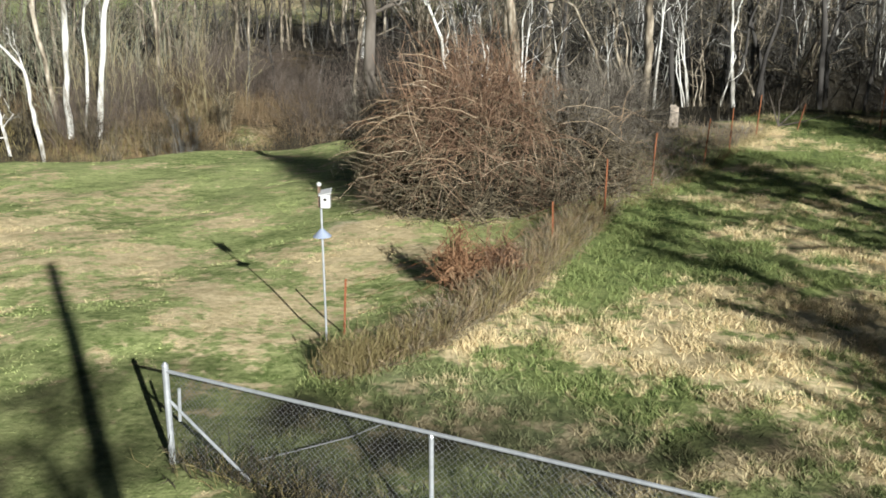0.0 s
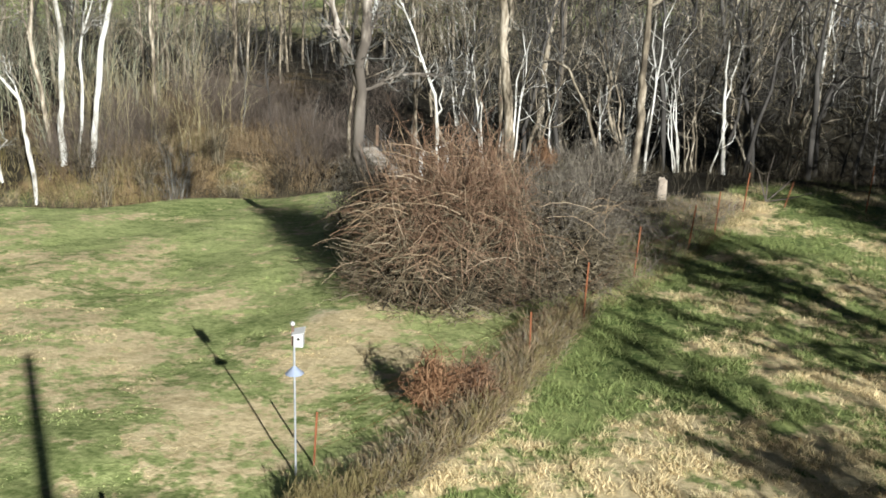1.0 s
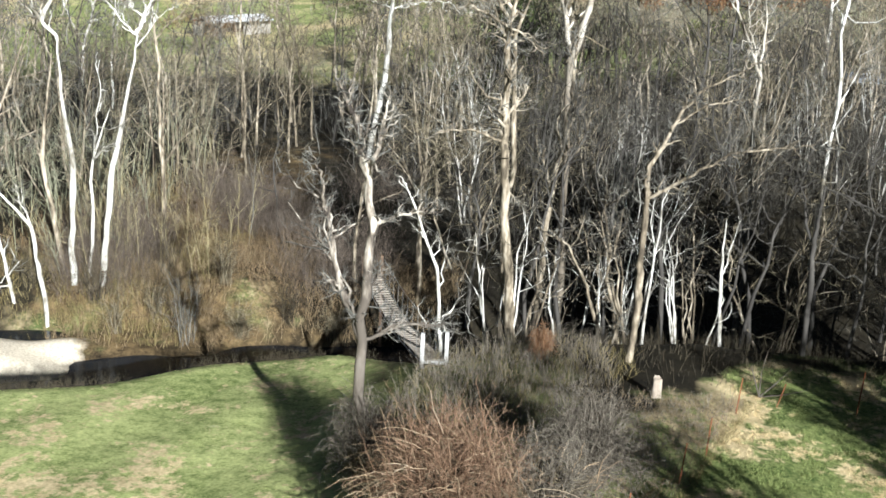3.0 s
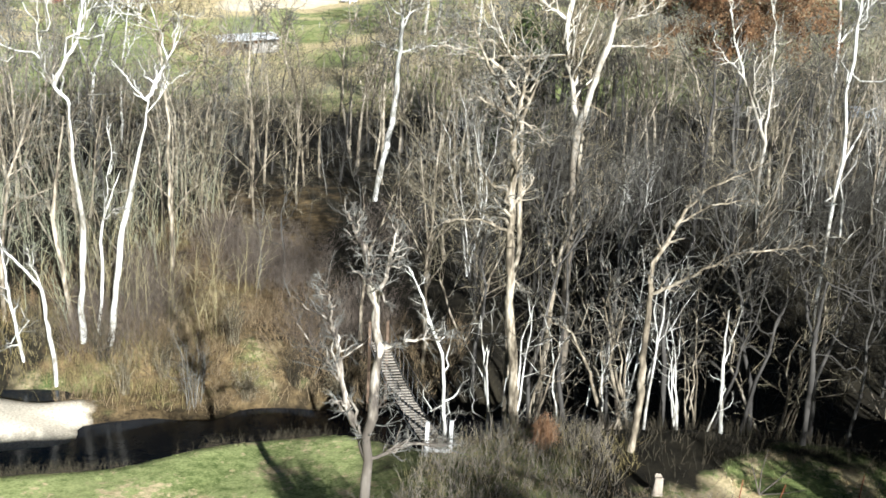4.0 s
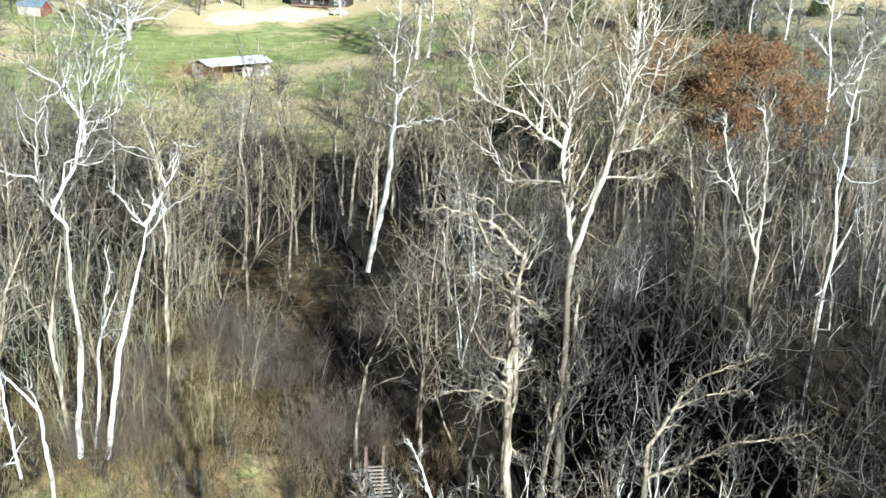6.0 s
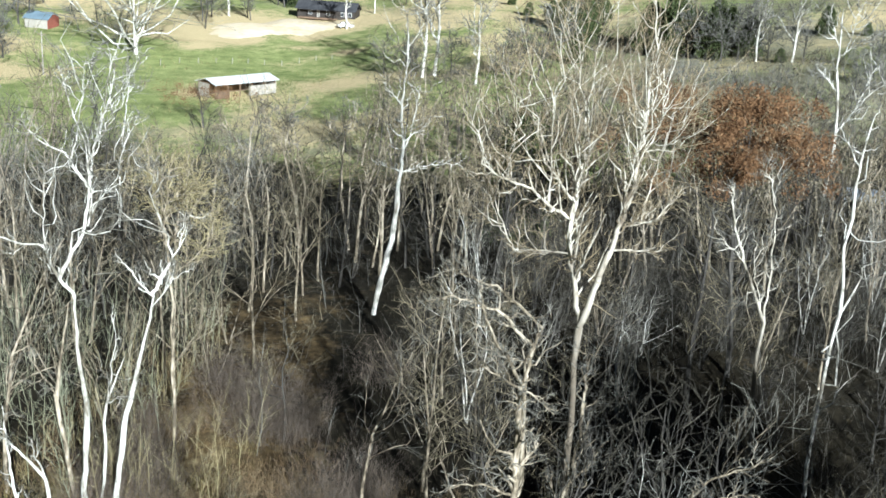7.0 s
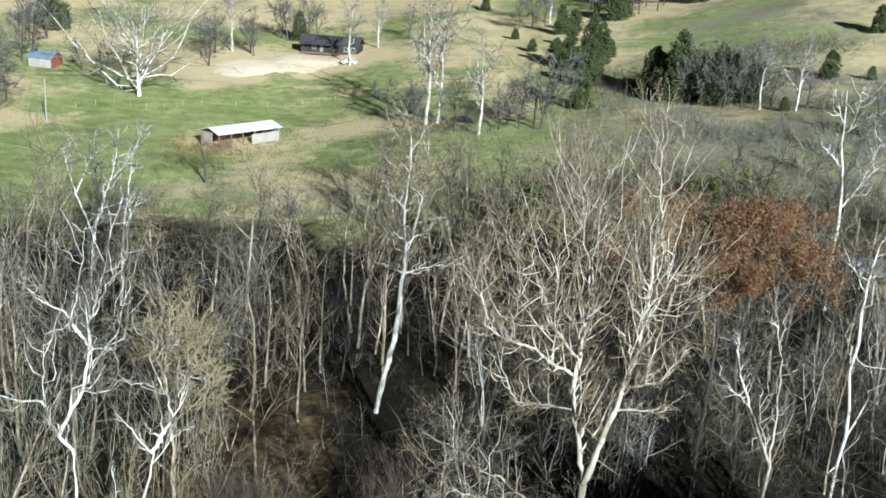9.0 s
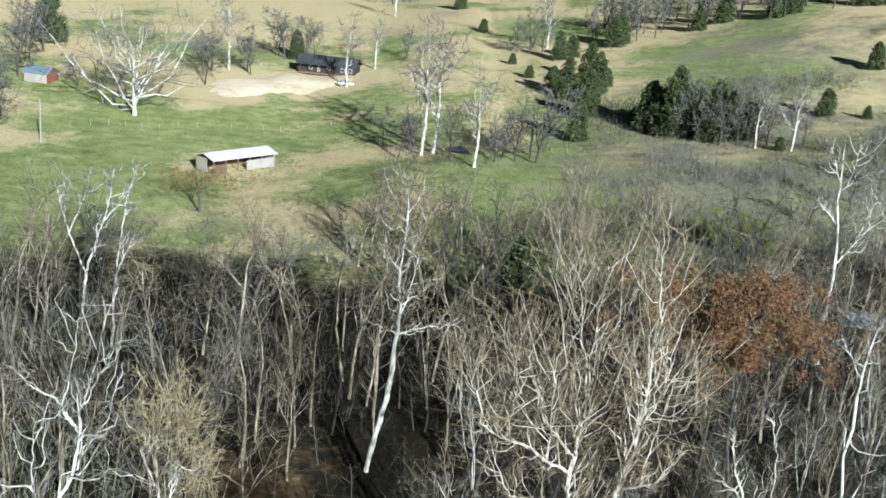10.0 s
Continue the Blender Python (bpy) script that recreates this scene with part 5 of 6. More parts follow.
# ---- footbridge over the creek ----
def footbridge():
    ob = thing("footbridge", "hanging wooden footbridge with white end posts over the creek", "footbridge")
    a, b = Vector((0.0, 39.4, -1.15)), Vector((-3.5, 54.5, -3.0))
    along = Vector((b.x - a.x, b.y - a.y, 0)).normalized()
    side = Vector((along.y, -along.x, 0))

    def deck(s):
        p = a.lerp(b, s)
        p.z -= 0.5 * math.sin(math.pi * s)
        return p

    n = 40
    board = box(-0.42, -0.065, -0.02, 0.42, 0.065, 0.02, 0.004)
    me = bpy.data.meshes.new("plank")
    board.to_mesh(me)
    board.free()
    me.materials.append(PLANK)
    turn = math.degrees(math.atan2(along.y, along.x)) - 90
    for k in range(n):
        o = part("plank", me, PLANK, ob)
        o.matrix_basis = pose(*deck((k + 0.5) / n), 0, 0, turn)
    s = np.linspace(0, 1, 24)
    for w in (-1, 1):
        lo = np.array([tuple(deck(q) + side * 0.5 * w + Vector((0, 0, -0.05))) for q in s])
        hi = np.array([tuple(deck(q) + side * 0.54 * w + Vector((0, 0, 1.0))) for q in s])
        part("cable", mesh_of("cable", *tubes(lo[None], np.full((1, 24), 0.018), 5)), WIRE, ob)
        part("hand_cable", mesh_of("hand_cable", *tubes(hi[None], np.full((1, 24), 0.014), 5)), WIRE, ob)
        for q in np.linspace(0.06, 0.94, 12):
            p = deck(q) + side * 0.52 * w
            part("hanger", rod((p.x, p.y, p.z - 0.08), (p.x, p.y, p.z + 0.98), 0.008, sides=5), WIRE, ob)
        for end, q in ((a, 0.0), (b, 1.0)):
            p = end + side * 0.47 * w
            part("end_post", box(p.x - 0.075, p.y - 0.075, float(land(p.x, p.y)) - 0.3, p.x + 0.075, p.y + 0.075, p.z + 1.12, 0.01), WHITE_PAINT if q == 0 else SHED_WOOD, ob)
    part("threshold", box(-0.5, 39.28, -1.28, 0.5, 39.36, -1.14, 0.01), WHITE_PAINT, ob)


footbridge()


# ---- leafy and evergreen trees ----
def leaf_cloud(centres, radii, n, size, seed, flat=1.0):
    """Many small leaf triangles in clumps about the centres."""
    g = np.random.default_rng(seed)
    k = g.integers(0, len(centres), n)
    d = g.normal(size=(n, 3))
    d /= np.linalg.norm(d, axis=1, keepdims=True)
    c = np.asarray(centres)[k] + d * (np.asarray(radii)[k] * g.random(n) ** 0.4)[:, None]
    u, v = g.normal(size=(n, 3)), g.normal(size=(n, 3))
    u, v = (1.5 * q / np.linalg.norm(q, axis=1, keepdims=True) for q in (u, v))
    e = size * (0.5 + g.random((n, 1)))
    V = np.stack([c, c + u * e, c + v * e * flat], 1).reshape(-1, 3)
    return mesh_of("leaves", V, np.arange(3 * n).reshape(-1, 3), False)


def rust_oak(x, y, tall, wide, seed, leaves=24000):
    g = np.random.default_rng(seed)
    base = float(land(x, y))
    ob = thing("tree", "oak holding its rust-brown dead leaves", "tree", (x, y, base))
    wood, fine = tree_meshes(g, tall, 0.22, 14, 0.3, angle=0.8)
    part("trunk", mesh_of("trunk", *wood), GREY_BARK, ob)
    part("branch_spray", mesh_of("branch_spray", *fine), TWIG_TAN, ob)
    c = np.stack([g.normal(size=70) * wide * 0.42, g.normal(size=70) * wide * 0.35, tall * (0.7 + 0.3 * g.random(70) ** 0.7)], 1)
    part("crown", leaf_cloud(c, 0.6 + 0.7 * g.random(70), leaves, 0.1, seed), RUST_LEAF, ob)


rust_oak(19.3, 85.0, 24.5, 6.6, 71)
rust_oak(23.0, 87.0, 23.0, 5.2, 72, 14000)
rust_oak(-42.0, 178.0, 6.5, 9.0, 73, 3500)


def cedar(tall, wide, seed, label):
    g = np.random.default_rng(seed)
    ob = thing("cedar", label, "cedar tree", group="cedars in the pasture")
    part("trunk", rod((0, 0, -0.4), (0, 0, tall * 0.85), wide * 0.06, 0.03, 7), GREY_BARK, ob)
    h = g.random(130) ** 1.1
    r = wide * 0.46 * np.sqrt(np.clip(1 - h ** 1.6, 0, 1)) * (0.6 + 0.4 * h[::-1]) * g.random(130) ** 0.25
    a = g.random(130) * 2 * np.pi
    c = np.stack([r * np.cos(a), r * np.sin(a), tall * (0.05 + 0.88 * h)], 1)
    part("crown", leaf_cloud(c, wide * (0.10 + 0.07 * g.random(130)) * (1.1 - 0.5 * h), 7000, wide * 0.032, seed), CEDAR_LEAF, ob)
    return ob


CEDARS = [cedar(9.0, 6.0, 81, "dark green cone-shaped cedar in the pasture"), cedar(7.0, 5.6, 82, "rounded dark green cedar in the pasture"), cedar(5.0, 4.4, 83, "small dark cedar in the pasture")]
rng = random.Random(5)
for k, (x, y, s, kind) in enumerate((
        (24.1, 231.9, 1.35, 0), (31.0, 268, 1.25, 1), (36.8, 290, 1.25, 1), (25.5, 277, 1.15, 0), (33.4, 300, 1.3, 0), (28.0, 255, 1.2, 1), (33.5, 282, 1.15, 0), (23.0, 290, 0.9, 1), (27.9, 335, 1.0, 0), (32.2, 340, 1.1, 1), (17.9, 308, 0.8, 2),
        (40.2, 240, 1.5, 1), (44.4, 233, 1.6, 0), (47.5, 236, 1.4, 1), (50.5, 226, 1.4, 1), (54.0, 228, 1.2, 0), (42.0, 236, 1.3, 1), (57.5, 225, 1.2, 1), (52.0, 231, 1.3, 0), (79.6, 246.3, 0.95, 1), (46.9, 356, 1.35, 1), (-124.2, 334.0, 1.75, 0), (-128.0, 338.0, 1.6, 0),
        (-51.9, 343, 1.1, 0), (29.5, 285, 0.8, 2), (38.0, 246, 0.9, 2), (60.8, 213.5, 0.6, 2), (87.5, 243, 0.6, 2), (96.0, 240, 0.7, 2), (103.3, 285, 1.0, 1), (6.9, 120, 1.6, 0), (-3.0, 480, 1.2, 1), (6.0, 400, 0.8, 1), (14.0, 330, 0.7, 2))):
    m = pose(x, y, float(land(x, y)) - 0.1, 0, 0, rng.uniform(0, 360))
    if k < 3:
        made = CEDARS[k]
        made.matrix_basis = m
    else:
        made = copy_thing(CEDARS[kind], m)
        made.scale = (s, s, s * rng.uniform(0.9, 1.1))

# ---- far bare trees ----
DENSE = bare_tree("dense grey bare tree among the pasture cedars", GREY_BARK, TWIG_GREY, 9, "bare meadow trees", height=11.0, radius=0.2, limbs=20, low=0.15, many=7, few=3, least=3.0)
DENSE.matrix_basis = pose(46.0, 229.0, float(land(46.0, 229.0)) - 0.1)
for k, (x, y, s) in enumerate(((49.0, 224.5, 0.8), (51.5, 222.0, 0.9), (54.5, 221.0, 0.8), (57.0, 223.0, 0.9), (43.0, 236.0, 0.8), (60.0, 219.5, 0.75), (10.5, 212.0, 0.95), (13.5, 214.5, 0.8), (-2.0, 213.0, 0.8), (-10.0, 218.0, 0.7), (6.5, 210.5, 0.7), (-99.0, 236.0, 0.9), (-103.0, 228.0, 1.0), (-132.0, 330.0, 1.2), (-61.5, 315.0, 1.0), (-71.0, 312.0, 1.0), (-47.0, 347.0, 0.9), (20.0, 348.0, 1.1), (16.0, 352.0, 0.9), (24.0, 352.0, 1.0), (-58.0, 346.0, 1.0), (-18.0, 345.0, 0.8), (66.0, 216.0, 0.6), (-101.0, 215.0, 1.0), (-98.0, 203.0, 1.0), (-108.0, 246.0, 1.1), (-112.0, 262.0, 1.0), (-94.0, 190.0, 1.0), (-118.0, 300.0, 1.2), (-106.0, 232.0, 1.2), (-113.0, 280.0, 1.3), (-121.0, 318.0, 1.3), (-96.0, 222.0, 0.9), (70.0, 186.0, 0.7), (62.0, 176.0, 0.7), (54.0, 170.0, 0.6), (74.0, 200.0, 0.7), (80.0, 190.0, 0.8))):
    made = copy_thing(DENSE, pose(x, y, float(land(x, y)) - 0.1, 0, 0, 47 * k))
    made.scale = (s * 1.15, s * 1.15, s)
MEADOW_WHITE = bare_tree("white-barked bare tree standing in the meadow", WHITE_BARK, TWIG_PALE, 12, "bare meadow trees", height=14.0, radius=0.3, limbs=14, low=0.3, angle=0.7, reach=0.4, least=3.0)
MEADOW_WHITE.matrix_basis = pose(-7.7, 216.0, float(land(-7.7, 216.0)) - 0.1)
MEADOW_WHITE.scale = (1.35, 1.35, 1.5)
MEADOW_GREY = bare_tree("grey twiggy bare tree in the meadow", GREY_BARK, TWIG_GREY, 13, "bare meadow trees", height=11.0, radius=0.18, limbs=16, low=0.2, angle=0.8, reach=0.42, least=3.0)
MEADOW_GREY.matrix_basis = pose(14.4, 210.3, float(land(14.4, 210.3)) - 0.1)
MEADOW_GREY.scale = (1.6, 1.6, 1.3)
WIDE = bare_tree("wide white sycamore with bare spreading limbs in the meadow", WHITE_BARK, TWIG_PALE, 8, "", height=14.0, radius=0.5, limbs=34, low=0.08, angle=0.98, lean=0.0, crook=0.004, reach=0.98, many=7, few=3, least=2.6)
WIDE.matrix_basis = pose(-74.6, 251, float(land(-74.6, 251)), 0, 0, 40)
WIDE.scale = (1.2, 1.2, 1.15)
for k, (x, y, s) in enumerate(((2.6, 205.5, 0.95), (26.2, 361, 1.25), (-67.0, 316, 1.2), (57.1, 217, 0.75), (62.8, 212.5, 0.8), (-5.4, 218.5, 1.3), (-137, 300, 1.0), (-30, 470, 1.2), (-32.0, 304, 1.0), (-26.5, 330, 0.8))):
    made = copy_thing(MEADOW_WHITE, pose(x, y, float(land(x, y)) - 0.1, 0, 0, 70 * k))
    made.scale = (s * 1.15, s * 1.15, s * 1.15)
    tagged(made, "white-barked bare tree standing in the meadow", "tree", "bare meadow trees")
for k, (x, y, s) in enumerate(((8.0, 214, 0.85), (-12.0, 214, 0.8), (-68.2, 292, 1.1), (-72.0, 305, 1.0), (-60.0, 312, 0.9), (-55.3, 342, 1.3), (-49.0, 344, 1.1), (-108, 250, 1.1), (-104, 232, 1.0), (58, 232, 1.0), (53, 235, 1.0), (66, 222, 0.7), (-96, 275, 0.7), (-90, 278, 0.6), (-86, 276, 0.6), (15, 216, 0.8), (-14, 330, 0.6), (-16, 226, 0.7))):
    made = copy_thing(MEADOW_GREY, pose(x, y, float(land(x, y)) - 0.1, 0, 0, 50 * k))
    made.scale = (s * 1.15, s * 1.15, s)
    tagged(made, "grey twiggy bare tree in the meadow", "tree", "bare meadow trees")
stems("meadow_brush", 8000, scatter(-70, 80, 134, 184, keep=lambda x, y: np.clip(0.25 + 1.2 * grid_noise(x, y, 0.05, 4.0), 0.02, 1) * np.clip(1.2 - (y - 138) / 55, 0, 1) * (0.4 + 0.6 * (x > 5))), (0.8, 4.0), 0.035, TWIG_FAR, "grey-brown brush at the meadow edge", 61, bow=0.5, side=4)
stems("meadow_tussocks", 4000, scatter(-75, 90, 140, 262, False, keep=lambda x, y: np.clip(0.3 + 1.3 * grid_noise(x, y, 0.04, 14.0), 0.0, 1)), (0.25, 0.9), 0.05, WEEDS, "tan dry tussocks over the meadow", 65, "weeds", bow=0.5, side=0)
stems("scrub_thicket", 2300, scatter(20, 95, 150, 215, False, keep=lambda x, y: np.clip(0.15 + 1.6 * grid_noise(x, y, 0.06, 33.0), 0.0, 1)), (0.8, 4.2), 0.05, TWIG_GREY, "grey leafless scrub on the pasture slope", 66, bow=0.6, side=6)
stems("pasture_brush", 5000, scatter(-14, 100, 196, 290, False, keep=lambda x, y: np.clip(0.1 + 1.4 * grid_noise(x, y, 0.045, 6.0), 0.0, 1)), (0.6, 3.0), 0.035, TWIG_DARK, "grey scrub round the pasture trees", 62, bow=0.6, side=5)


rg = random.Random(8)
belt = []
for k in range(140):
    x = 42 + 290 * rg.random() ** 1.4
    belt.append((x, 362 - 0.03 * (x - 50) + rg.random() * 45 + 0.3 * max(x - 150, 0)))
THICK = [tree_meshes(np.random.default_rng(190 + k), h, 0.25, 9, 0.2, 0.06, 0.03, 0.85, 0.42, 4, 2, 7.0) for k, h in enumerate((12.0, 14.0, 10.0, 13.0, 9.0))]
far_stand("far_woods", belt, "grey bare woods along the far side of the hill", 63, GREY_BARK, TWIG_GREY, (0.8, 1.2), THICK)
for x, y, s in ((49, 360, 1.4), (75, 366, 1.1), (98, 364, 1.3), (104, 366, 1.5), (128, 365, 1.6), (136, 367, 1.4), (155, 372, 1.3), (84, 372, 1.5)):
    copy_thing(CEDARS[1], pose(x, y, float(land(x, y)) - 0.1, 0, 0, x * 7)).scale = (s, s, s)
stems("ridge_woods", 1500, scatter(-420, 520, 520, 700, False), (7.0, 17.0), 0.3, TWIG_GREY, "grey bare woods on the far slope", 64, "woods", bow=0.2, side=5)


def leafy_shrub(x, y, tall, wide, seed, leaf, label):
    g = np.random.default_rng(seed)
    ob = thing("shrub", label, "shrub", (x, y, float(land(x, y)) - 0.1))
    wood, fine = tree_meshes(g, tall * 0.9, 0.12, 10, 0.08, angle=0.7, reach=0.5, many=4, least=2.0)
    part("trunk", mesh_of("trunk", *wood), GREY_BARK, ob)
    c = np.stack([g.normal(size=40) * wide * 0.3, g.normal(size=40) * wide * 0.3, tall * (0.25 + 0.7 * g.random(40))], 1)
    part("crown", leaf_cloud(c, 0.4 + 0.6 * g.random(40), 8000, 0.14, seed), leaf, ob)


leafy_shrub(41.0, 160.0, 6.0, 7.5, 301, YELLOW_LEAF, "yellow-green leafy shrub at the meadow edge")
leafy_shrub(36.5, 163.0, 3.4, 4.0, 302, YELLOW_LEAF, "small yellow-green leafy shrub at the meadow edge")


def meadow_fence():
    ob = thing("meadow_fence", "row of grey wooden fence posts across the meadow", "fence")
    for k in range(16):
        x, y = -84 + 3.6 * k, 236 + 1.15 * k + 1.5 * math.sin(k)
        g = float(land(x, y))
        part("post", rod((x, y, g - 0.2), (x + 0.03, y, g + 1.2), 0.065, 0.055, 6), PALE_WALL, ob)


meadow_fence()


# ---- farm buildings ----
def gable(w, d, eave, ridge, over, thick, bm=None):
    """A two-sided roof over a w by d plan, ridge along x."""
    bm = bm or bmesh.new()
    for way in (-1, 1):
        x0, x1 = -w / 2 - over, w / 2 + over
        ye, ze = way * (d / 2 + over), eave - over * (ridge - eave) / (d / 2)
        lo = [bm.verts.new(p) for p in ((x0, ye, ze), (x1, ye, ze), (x1, 0, ridge), (x0, 0, ridge))]
        hi = [bm.verts.new(v.co + Vector((0, 0, thick))) for v in lo]
        for q in (lo[::-1], hi, *([lo[i], lo[(i + 1) % 4], hi[(i + 1) % 4], hi[i]] for i in range(4))):
            bm.faces.new(q)
    bmesh.ops.recalc_face_normals(bm, faces=bm.faces)
    return bm


def open_shed():
    x, y = -43.0, 211.0
    ob = thing("open_shed", "open-fronted farm shed with a long white tin roof", "shed", (x, y, float(land(x, y)) - 0.05), turn=50)
    w, d = 14.6, 5.4
    part("roof", gable(w, d, 2.75, 3.55, 0.45, 0.08), TIN, ob, "white tin roof")
    part("back_wall", box(-w / 2, d / 2 - 0.12, 0, w / 2, d / 2, 2.7), SHED_WOOD, ob)
    part("side_wall", box(w / 2 - 0.12, -d / 2, 0, w / 2, d / 2 - 0.12, 2.7), PALE_WALL, ob)
    part("side_wall", box(-w / 2, -0.6, 0, -w / 2 + 0.12, d / 2 - 0.12, 2.6), PALE_WALL, ob)
    part("front_wall", box(0.6, -d / 2, 0, w / 2 - 0.12, -d / 2 + 0.12, 1.9), PALE_WALL, ob, "pale boarded half wall")
    part("front_wall", box(-w / 2 + 0.4, -d / 2, 0, -w / 2 + 3.2, -d / 2 + 0.12, 1.5), SHED_WOOD, ob)
    for px in np.linspace(-w / 2 + 0.2, w / 2 - 0.2, 6):
        part("post", box(px - 0.09, -d / 2 + 0.14, 0, px + 0.09, -d / 2 + 0.32, 2.85), SHED_WOOD, ob)
    for px in (-w / 2 + 0.1, w / 2 - 0.1):
        part("rafter", box(px - 0.06, -d / 2, 2.6, px + 0.06, d / 2, 2.72), SHED_WOOD, ob)


open_shed()


def hut():
    x, y = -106.3, 278
    ob = thing("hut", "small farm hut with blue tin roof and red end wall", "hut", (x, y, float(land(x, y)) - 0.05), turn=-12)
    w, d = 6.5, 5.0
    part("roof", gable(w, d, 2.5, 3.9, 0.4, 0.08), BLUE_TIN, ob, "blue tin roof")
    part("front_wall", box(-w / 2, -d / 2, 0, w / 2 - 0.12, -d / 2 + 0.12, 2.5), PALE_WALL, ob)
    part("back_wall", box(-w / 2, d / 2 - 0.12, 0, w / 2 - 0.12, d / 2, 2.5), PALE_WALL, ob)
    for xa, m in ((w / 2 - 0.12, RED_WALL), (-w / 2, PALE_WALL)):
        bm = bmesh.new()
        f = [bm.verts.new((xa, *p)) for p in ((-d / 2, 0), (d / 2, 0), (d / 2, 2.5), (0, 3.85), (-d / 2, 2.5))]
        made = bmesh.ops.extrude_face_region(bm, geom=[bm.faces.new(f)])
        bmesh.ops.translate(bm, vec=(0.12, 0, 0), verts=[v for v in made["geom"] if isinstance(v, bmesh.types.BMVert)])
        bmesh.ops.recalc_face_normals(bm, faces=bm.faces)
        part("end_wall", bm, m, ob)


hut()


def farmhouse():
    x, y = -39.6, 325
    ob = thing("farmhouse", "dark low farmhouse with a charcoal roof and pale windows", "house", (x, y, float(land(x, y)) - 0.1), turn=-6)
    w, d = 17.0, 8.0
    part("wall", box(-w / 2, -d / 2, 0, w / 2, d / 2, 2.7), DARK_WALL, ob)
    part("roof", gable(w, d, 2.7, 4.7, 0.5, 0.15), DARK_ROOF, ob)
    part("porch_deck", box(-w / 2 + 1, -d / 2 - 2.2, 0, w / 2 - 5, -d / 2, 0.4), SHED_WOOD, ob)
    for px in (-7.2, -4.4, -1.6, 1.2, 3.4):
        part("porch_post", box(px - 0.07, -d / 2 - 2.1, 0.4, px + 0.07, -d / 2 - 1.96, 2.6), DARK_WALL, ob)
    part("porch_roof", box(-w / 2 + 0.6, -d / 2 - 2.4, 2.6, w / 2 - 4.6, -d / 2 - 0.5, 2.72), DARK_ROOF, ob)
    for px in (-4.5, 0.8, 5.0, 7.2):
        win = part("window", box(px - 0.55, -d / 2 - 0.05, 0.95, px + 0.55, -d / 2 + 0.02, 2.15), WHITE_PAINT, ob)
        part("pane", box(px - 0.45, -d / 2 - 0.07, 1.05, px + 0.45, -d / 2 - 0.045, 2.05), GLASS, win)
    part("door", box(-2.6, -d / 2 - 0.05, 0.4, -1.7, -d / 2 + 0.02, 2.45), PALE_WALL, ob)


farmhouse()


def parked_car(x, y, turn):
    ob = thing("car", "white parked car beside the sandy yard", "car", (x, y, float(land(x, y))), turn=turn)
    lower = box(-2.3, -0.9, 0.35, 2.3, 0.9, 0.95, 0.14)
    part("body", lower, WHITE_PAINT, ob)
    cab = box(-1.5, -0.8, 0.95, 1.1, 0.8, 1.5)
    for v in cab.verts:
        if v.co.z > 1.2:
            v.co.x = v.co.x * 0.72
            v.co.y *= 0.85
    part("cabin", cab, GLASS, ob)
    part("roof_panel", box(-1.1, -0.66, 1.5, 0.8, 0.66, 1.55, 0.02), WHITE_PAINT, ob)
    for px in (-1.45, 1.45):
        for py in (-0.85, 0.85):
            wheel = part("wheel", rod((px, py - 0.1, 0.33), (px, py + 0.1, 0.33), 0.33, sides=14), DARK_ROOF, ob)
            part("rim", rod((px, py - 0.11, 0.33), (px, py + 0.11, 0.33), 0.19, sides=12), GALVANISED, wheel)


parked_car(-32.5, 305.5, 15)


def yard():
    """A low mounded sheet of pale sand before the farmhouse."""
    g = np.random.default_rng(3)
    n, m = 48, 14
    a = np.arange(n) * 2 * np.pi / n
    edge = 1 + 0.16 * np.sin(2 * a + 0.5) + 0.1 * np.sin(5 * a) + 0.03 * g.normal(size=n)
    V, F = [], []
    for k in range(m + 1):
        f = k / m
        px, py = -50 + 16 * f * edge * np.cos(a), 301 + 17 * f * edge * np.sin(a) + 7 * f * np.cos(a)
        V.append(np.stack([px, py, land(px, py) + 0.9 * (1 - f ** 2) - 0.05 + 0.05 * g.normal(size=n) * (1 - f)], 1))
    for k in range(m):
        i = np.arange(n)
        F.append(np.stack([k * n + i, k * n + (i + 1) % n, (k + 1) * n + (i + 1) % n, (k + 1) * n + i], 1))
    ob = dress(new("sand_yard", mesh_of("sand_yard", np.concatenate(V), np.concatenate(F))), SAND)
    tagged(ob, "pale sandy yard before the dark farmhouse", "yard", kind="structure")


yard()


def utility_pole(x, y, tall, label, arm=True):
    ob = thing("utility_pole", label, "utility pole", (x, y, float(land(x, y))))
    part("pole", rod((0, 0, -0.5), (0, 0, tall), 0.16, 0.11, 9), PALE_WALL, ob)
    if arm:
        part("crossarm", box(-0.9, -0.06, tall - 0.7, 0.9, 0.06, tall - 0.58), SHED_WOOD, ob)


utility_pole(-83.4, 218, 8.5, "pale wooden utility pole in the meadow")


def carport():
    x, y = 52.6, 135.5
    ob = thing("carport", "low carport with a pale tin roof beside the woods", "carport", (x, y, float(land(x, y))), turn=-10)
    part("roof", gable(9.0, 6.0, 2.4, 3.1, 0.4, 0.07), GREY_TIN, ob)
    for px in (-4.2, 0.0, 4.2):
        for py in (-2.8, 2.8):
            part("post", box(px - 0.07, py - 0.07, -0.2, px + 0.07, py + 0.07, 2.58), GALVANISED, ob)
    part("back_wall", box(-4.3, 2.9, 0, 4.3, 2.96, 2.58), DARK_WALL, ob)


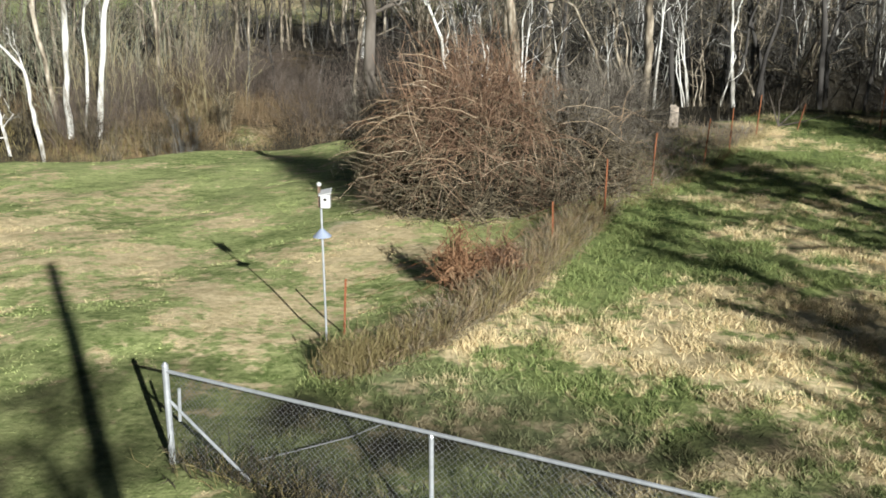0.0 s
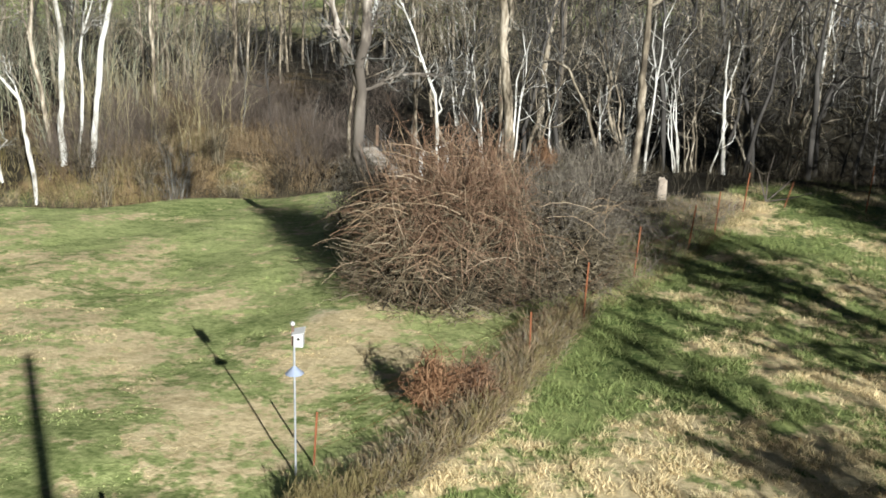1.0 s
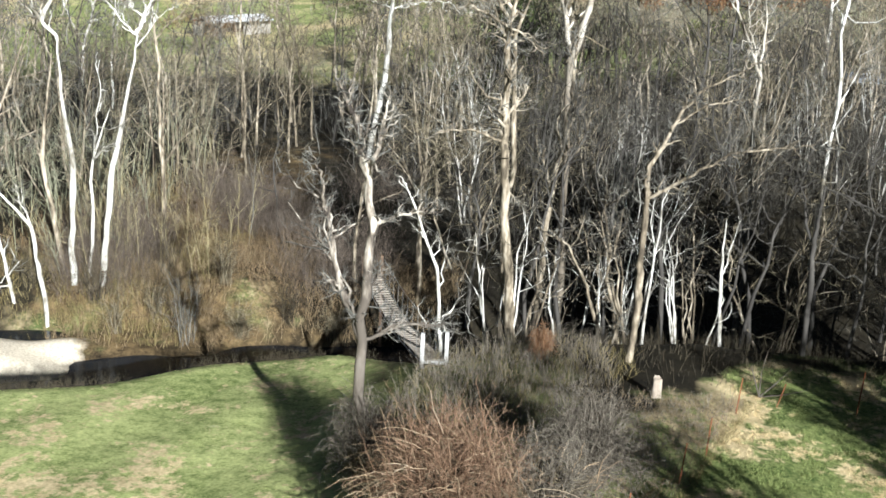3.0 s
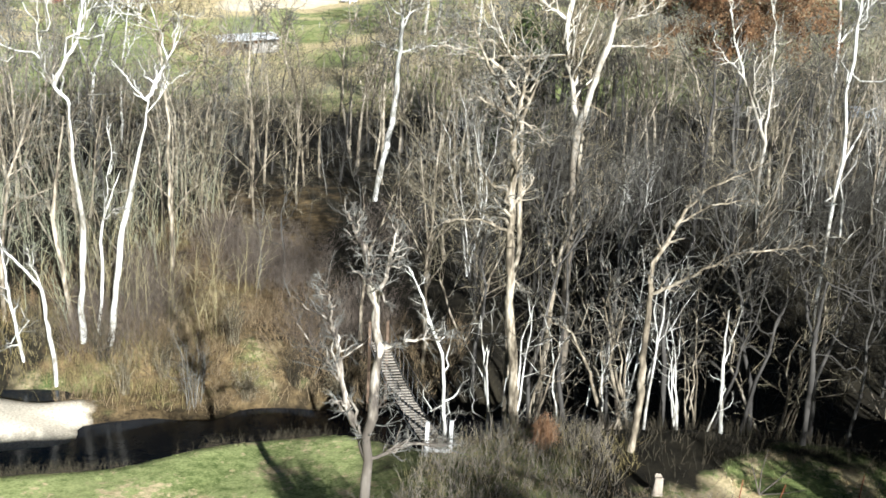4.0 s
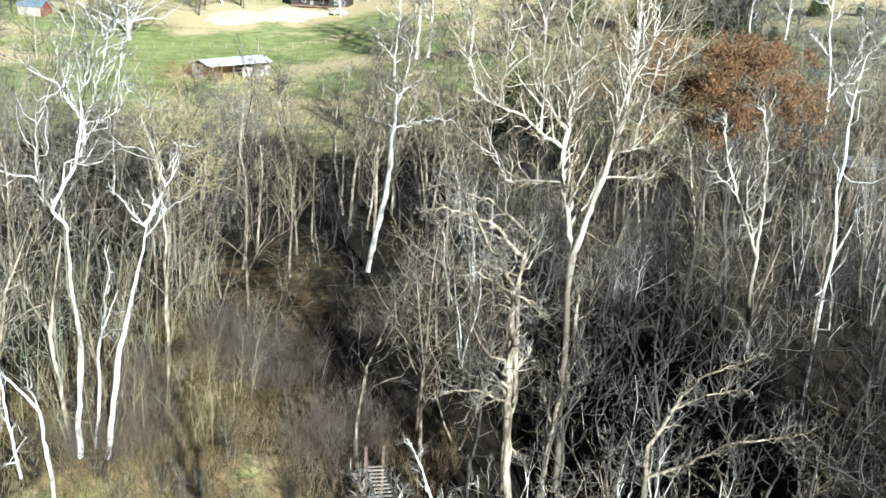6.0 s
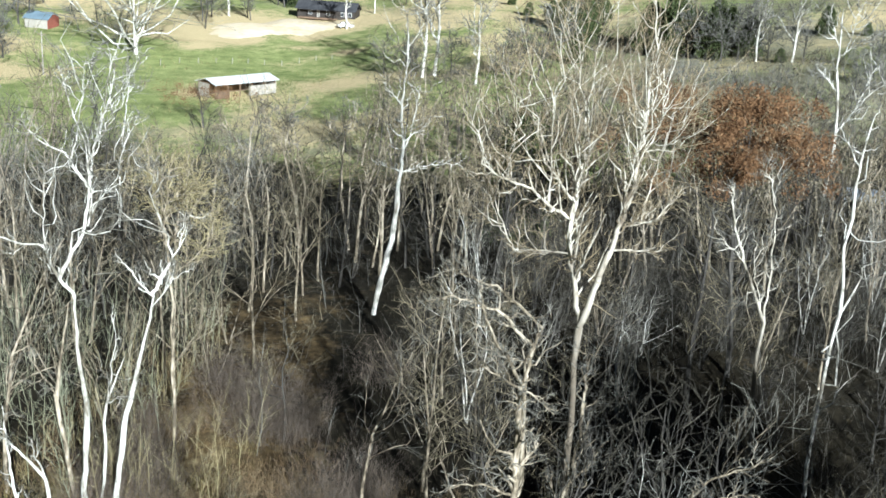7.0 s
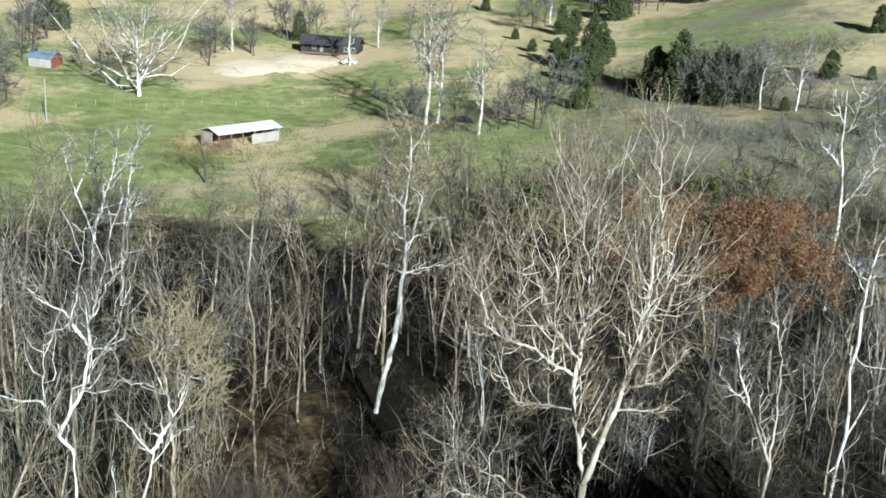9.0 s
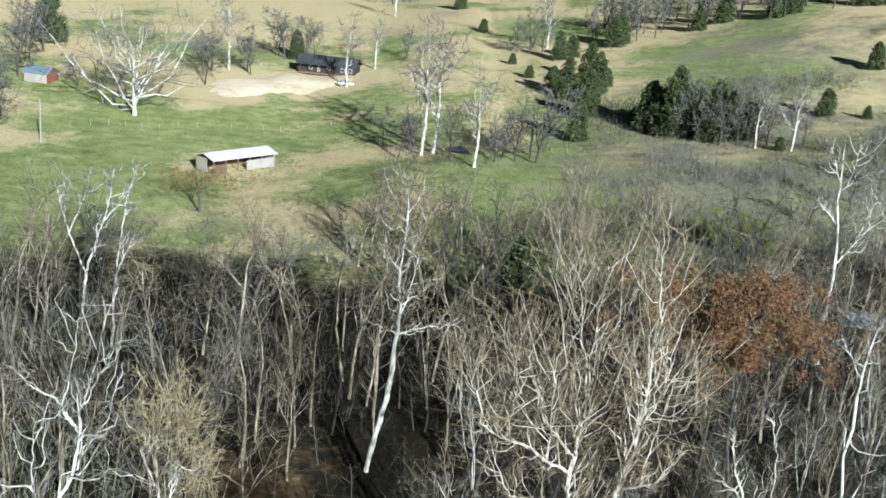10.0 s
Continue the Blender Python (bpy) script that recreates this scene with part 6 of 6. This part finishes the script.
carport()
tagged(dress(new("pond", mesh_of("pond", np.array([[4.5 + 7 * math.cos(a), 220 + 4.5 * math.sin(a), -2.05] for a in np.linspace(0, 2 * np.pi, 33)[:-1]] + [[4.5, 220, -2.05]]), np.array([[k, (k + 1) % 32, 32] for k in range(32)]))), WATER), "small pond among the pasture trees", "pond", kind="structure")


# ---- out of view: the pole, and trees added to throw shade over lawn, field and woods ----
utility_pole(2.2, -3.3, 9.0, "tall wooden utility pole behind the lawn", False)
# unseen cedars added to shade the woods; they keep the pasture label
for x, y, s in ((25.0, 27.0, 1.9), (27.0, 22.5, 1.9), (28.5, 30.0, 2.0), (31.0, 25.0, 2.1), (33.5, 31.0, 2.0), (23.5, 31.5, 1.7), (26.0, 34.0, 1.9), (30.0, 35.0, 2.0), (36.0, 37.0, 2.1), (39.0, 33.0, 2.2)):
    copy_thing(CEDARS[1], pose(x, y, float(land(x, y)) - 0.1)).scale = (s * 0.55, s * 0.55, s)
# unseen bare trees added to shade the lawn, field and woods
for k, (x, y, s) in enumerate(((16.4, 9.2, 0.98), (15.9, 10.6, 0.8), (24.5, 11.0, 0.9), (27.0, 5.0, 1.0), (25.5, 16.5, 0.9), (1.0, -10.5, 0.9), (-0.8, -8.0, 0.75), (12.0, 2.5, 0.6), (6.2, -15.5, 0.95), (14.6, -1.0, 0.8),
                               (30.0, 12.0, 1.1), (33.0, 18.0, 1.1), (27.5, 24.0, 1.4), (31.0, 28.0, 1.5), (34.5, 24.0, 1.5), (29.0, 19.0, 1.3), (36.0, 31.0, 1.5), (39.0, 27.0, 1.5), (33.0, 35.0, 1.3), (41.0, 34.0, 1.5), (37.0, 20.0, 1.4), (44.0, 30.0, 1.5))):
    made = copy_thing(DENSE, pose(x, y, float(land(x, y)) - 0.1, 0, 0, 47 * k))
    made.scale = (s * 1.2, s * 1.2, s)
    tagged(made, "unseen bare tree added to throw shade", "tree", "bare trees beside the field")
# two more unseen cedars added for shade along the field
for k, (x, y, s) in enumerate(((26.5, 9.0, 1.4), (21.0, 18.5, 0.75))):
    copy_thing(CEDARS[0], pose(x, y, float(land(x, y)) - 0.1, 0, 0, 75 * k)).scale = (s * 0.6, s * 0.6, s)
# unseen cedars added to keep the gully on the right dark
for k, (x, y, s) in enumerate(((24.5, 41.0, 1.7), (27.0, 44.5, 1.8), (29.5, 41.5, 1.8), (31.5, 47.0, 1.9))):
    copy_thing(CEDARS[0], pose(x, y, float(land(x, y)) - 0.1, 0, 0, 60 * k)).scale = (s * 0.85, s * 0.85, s)
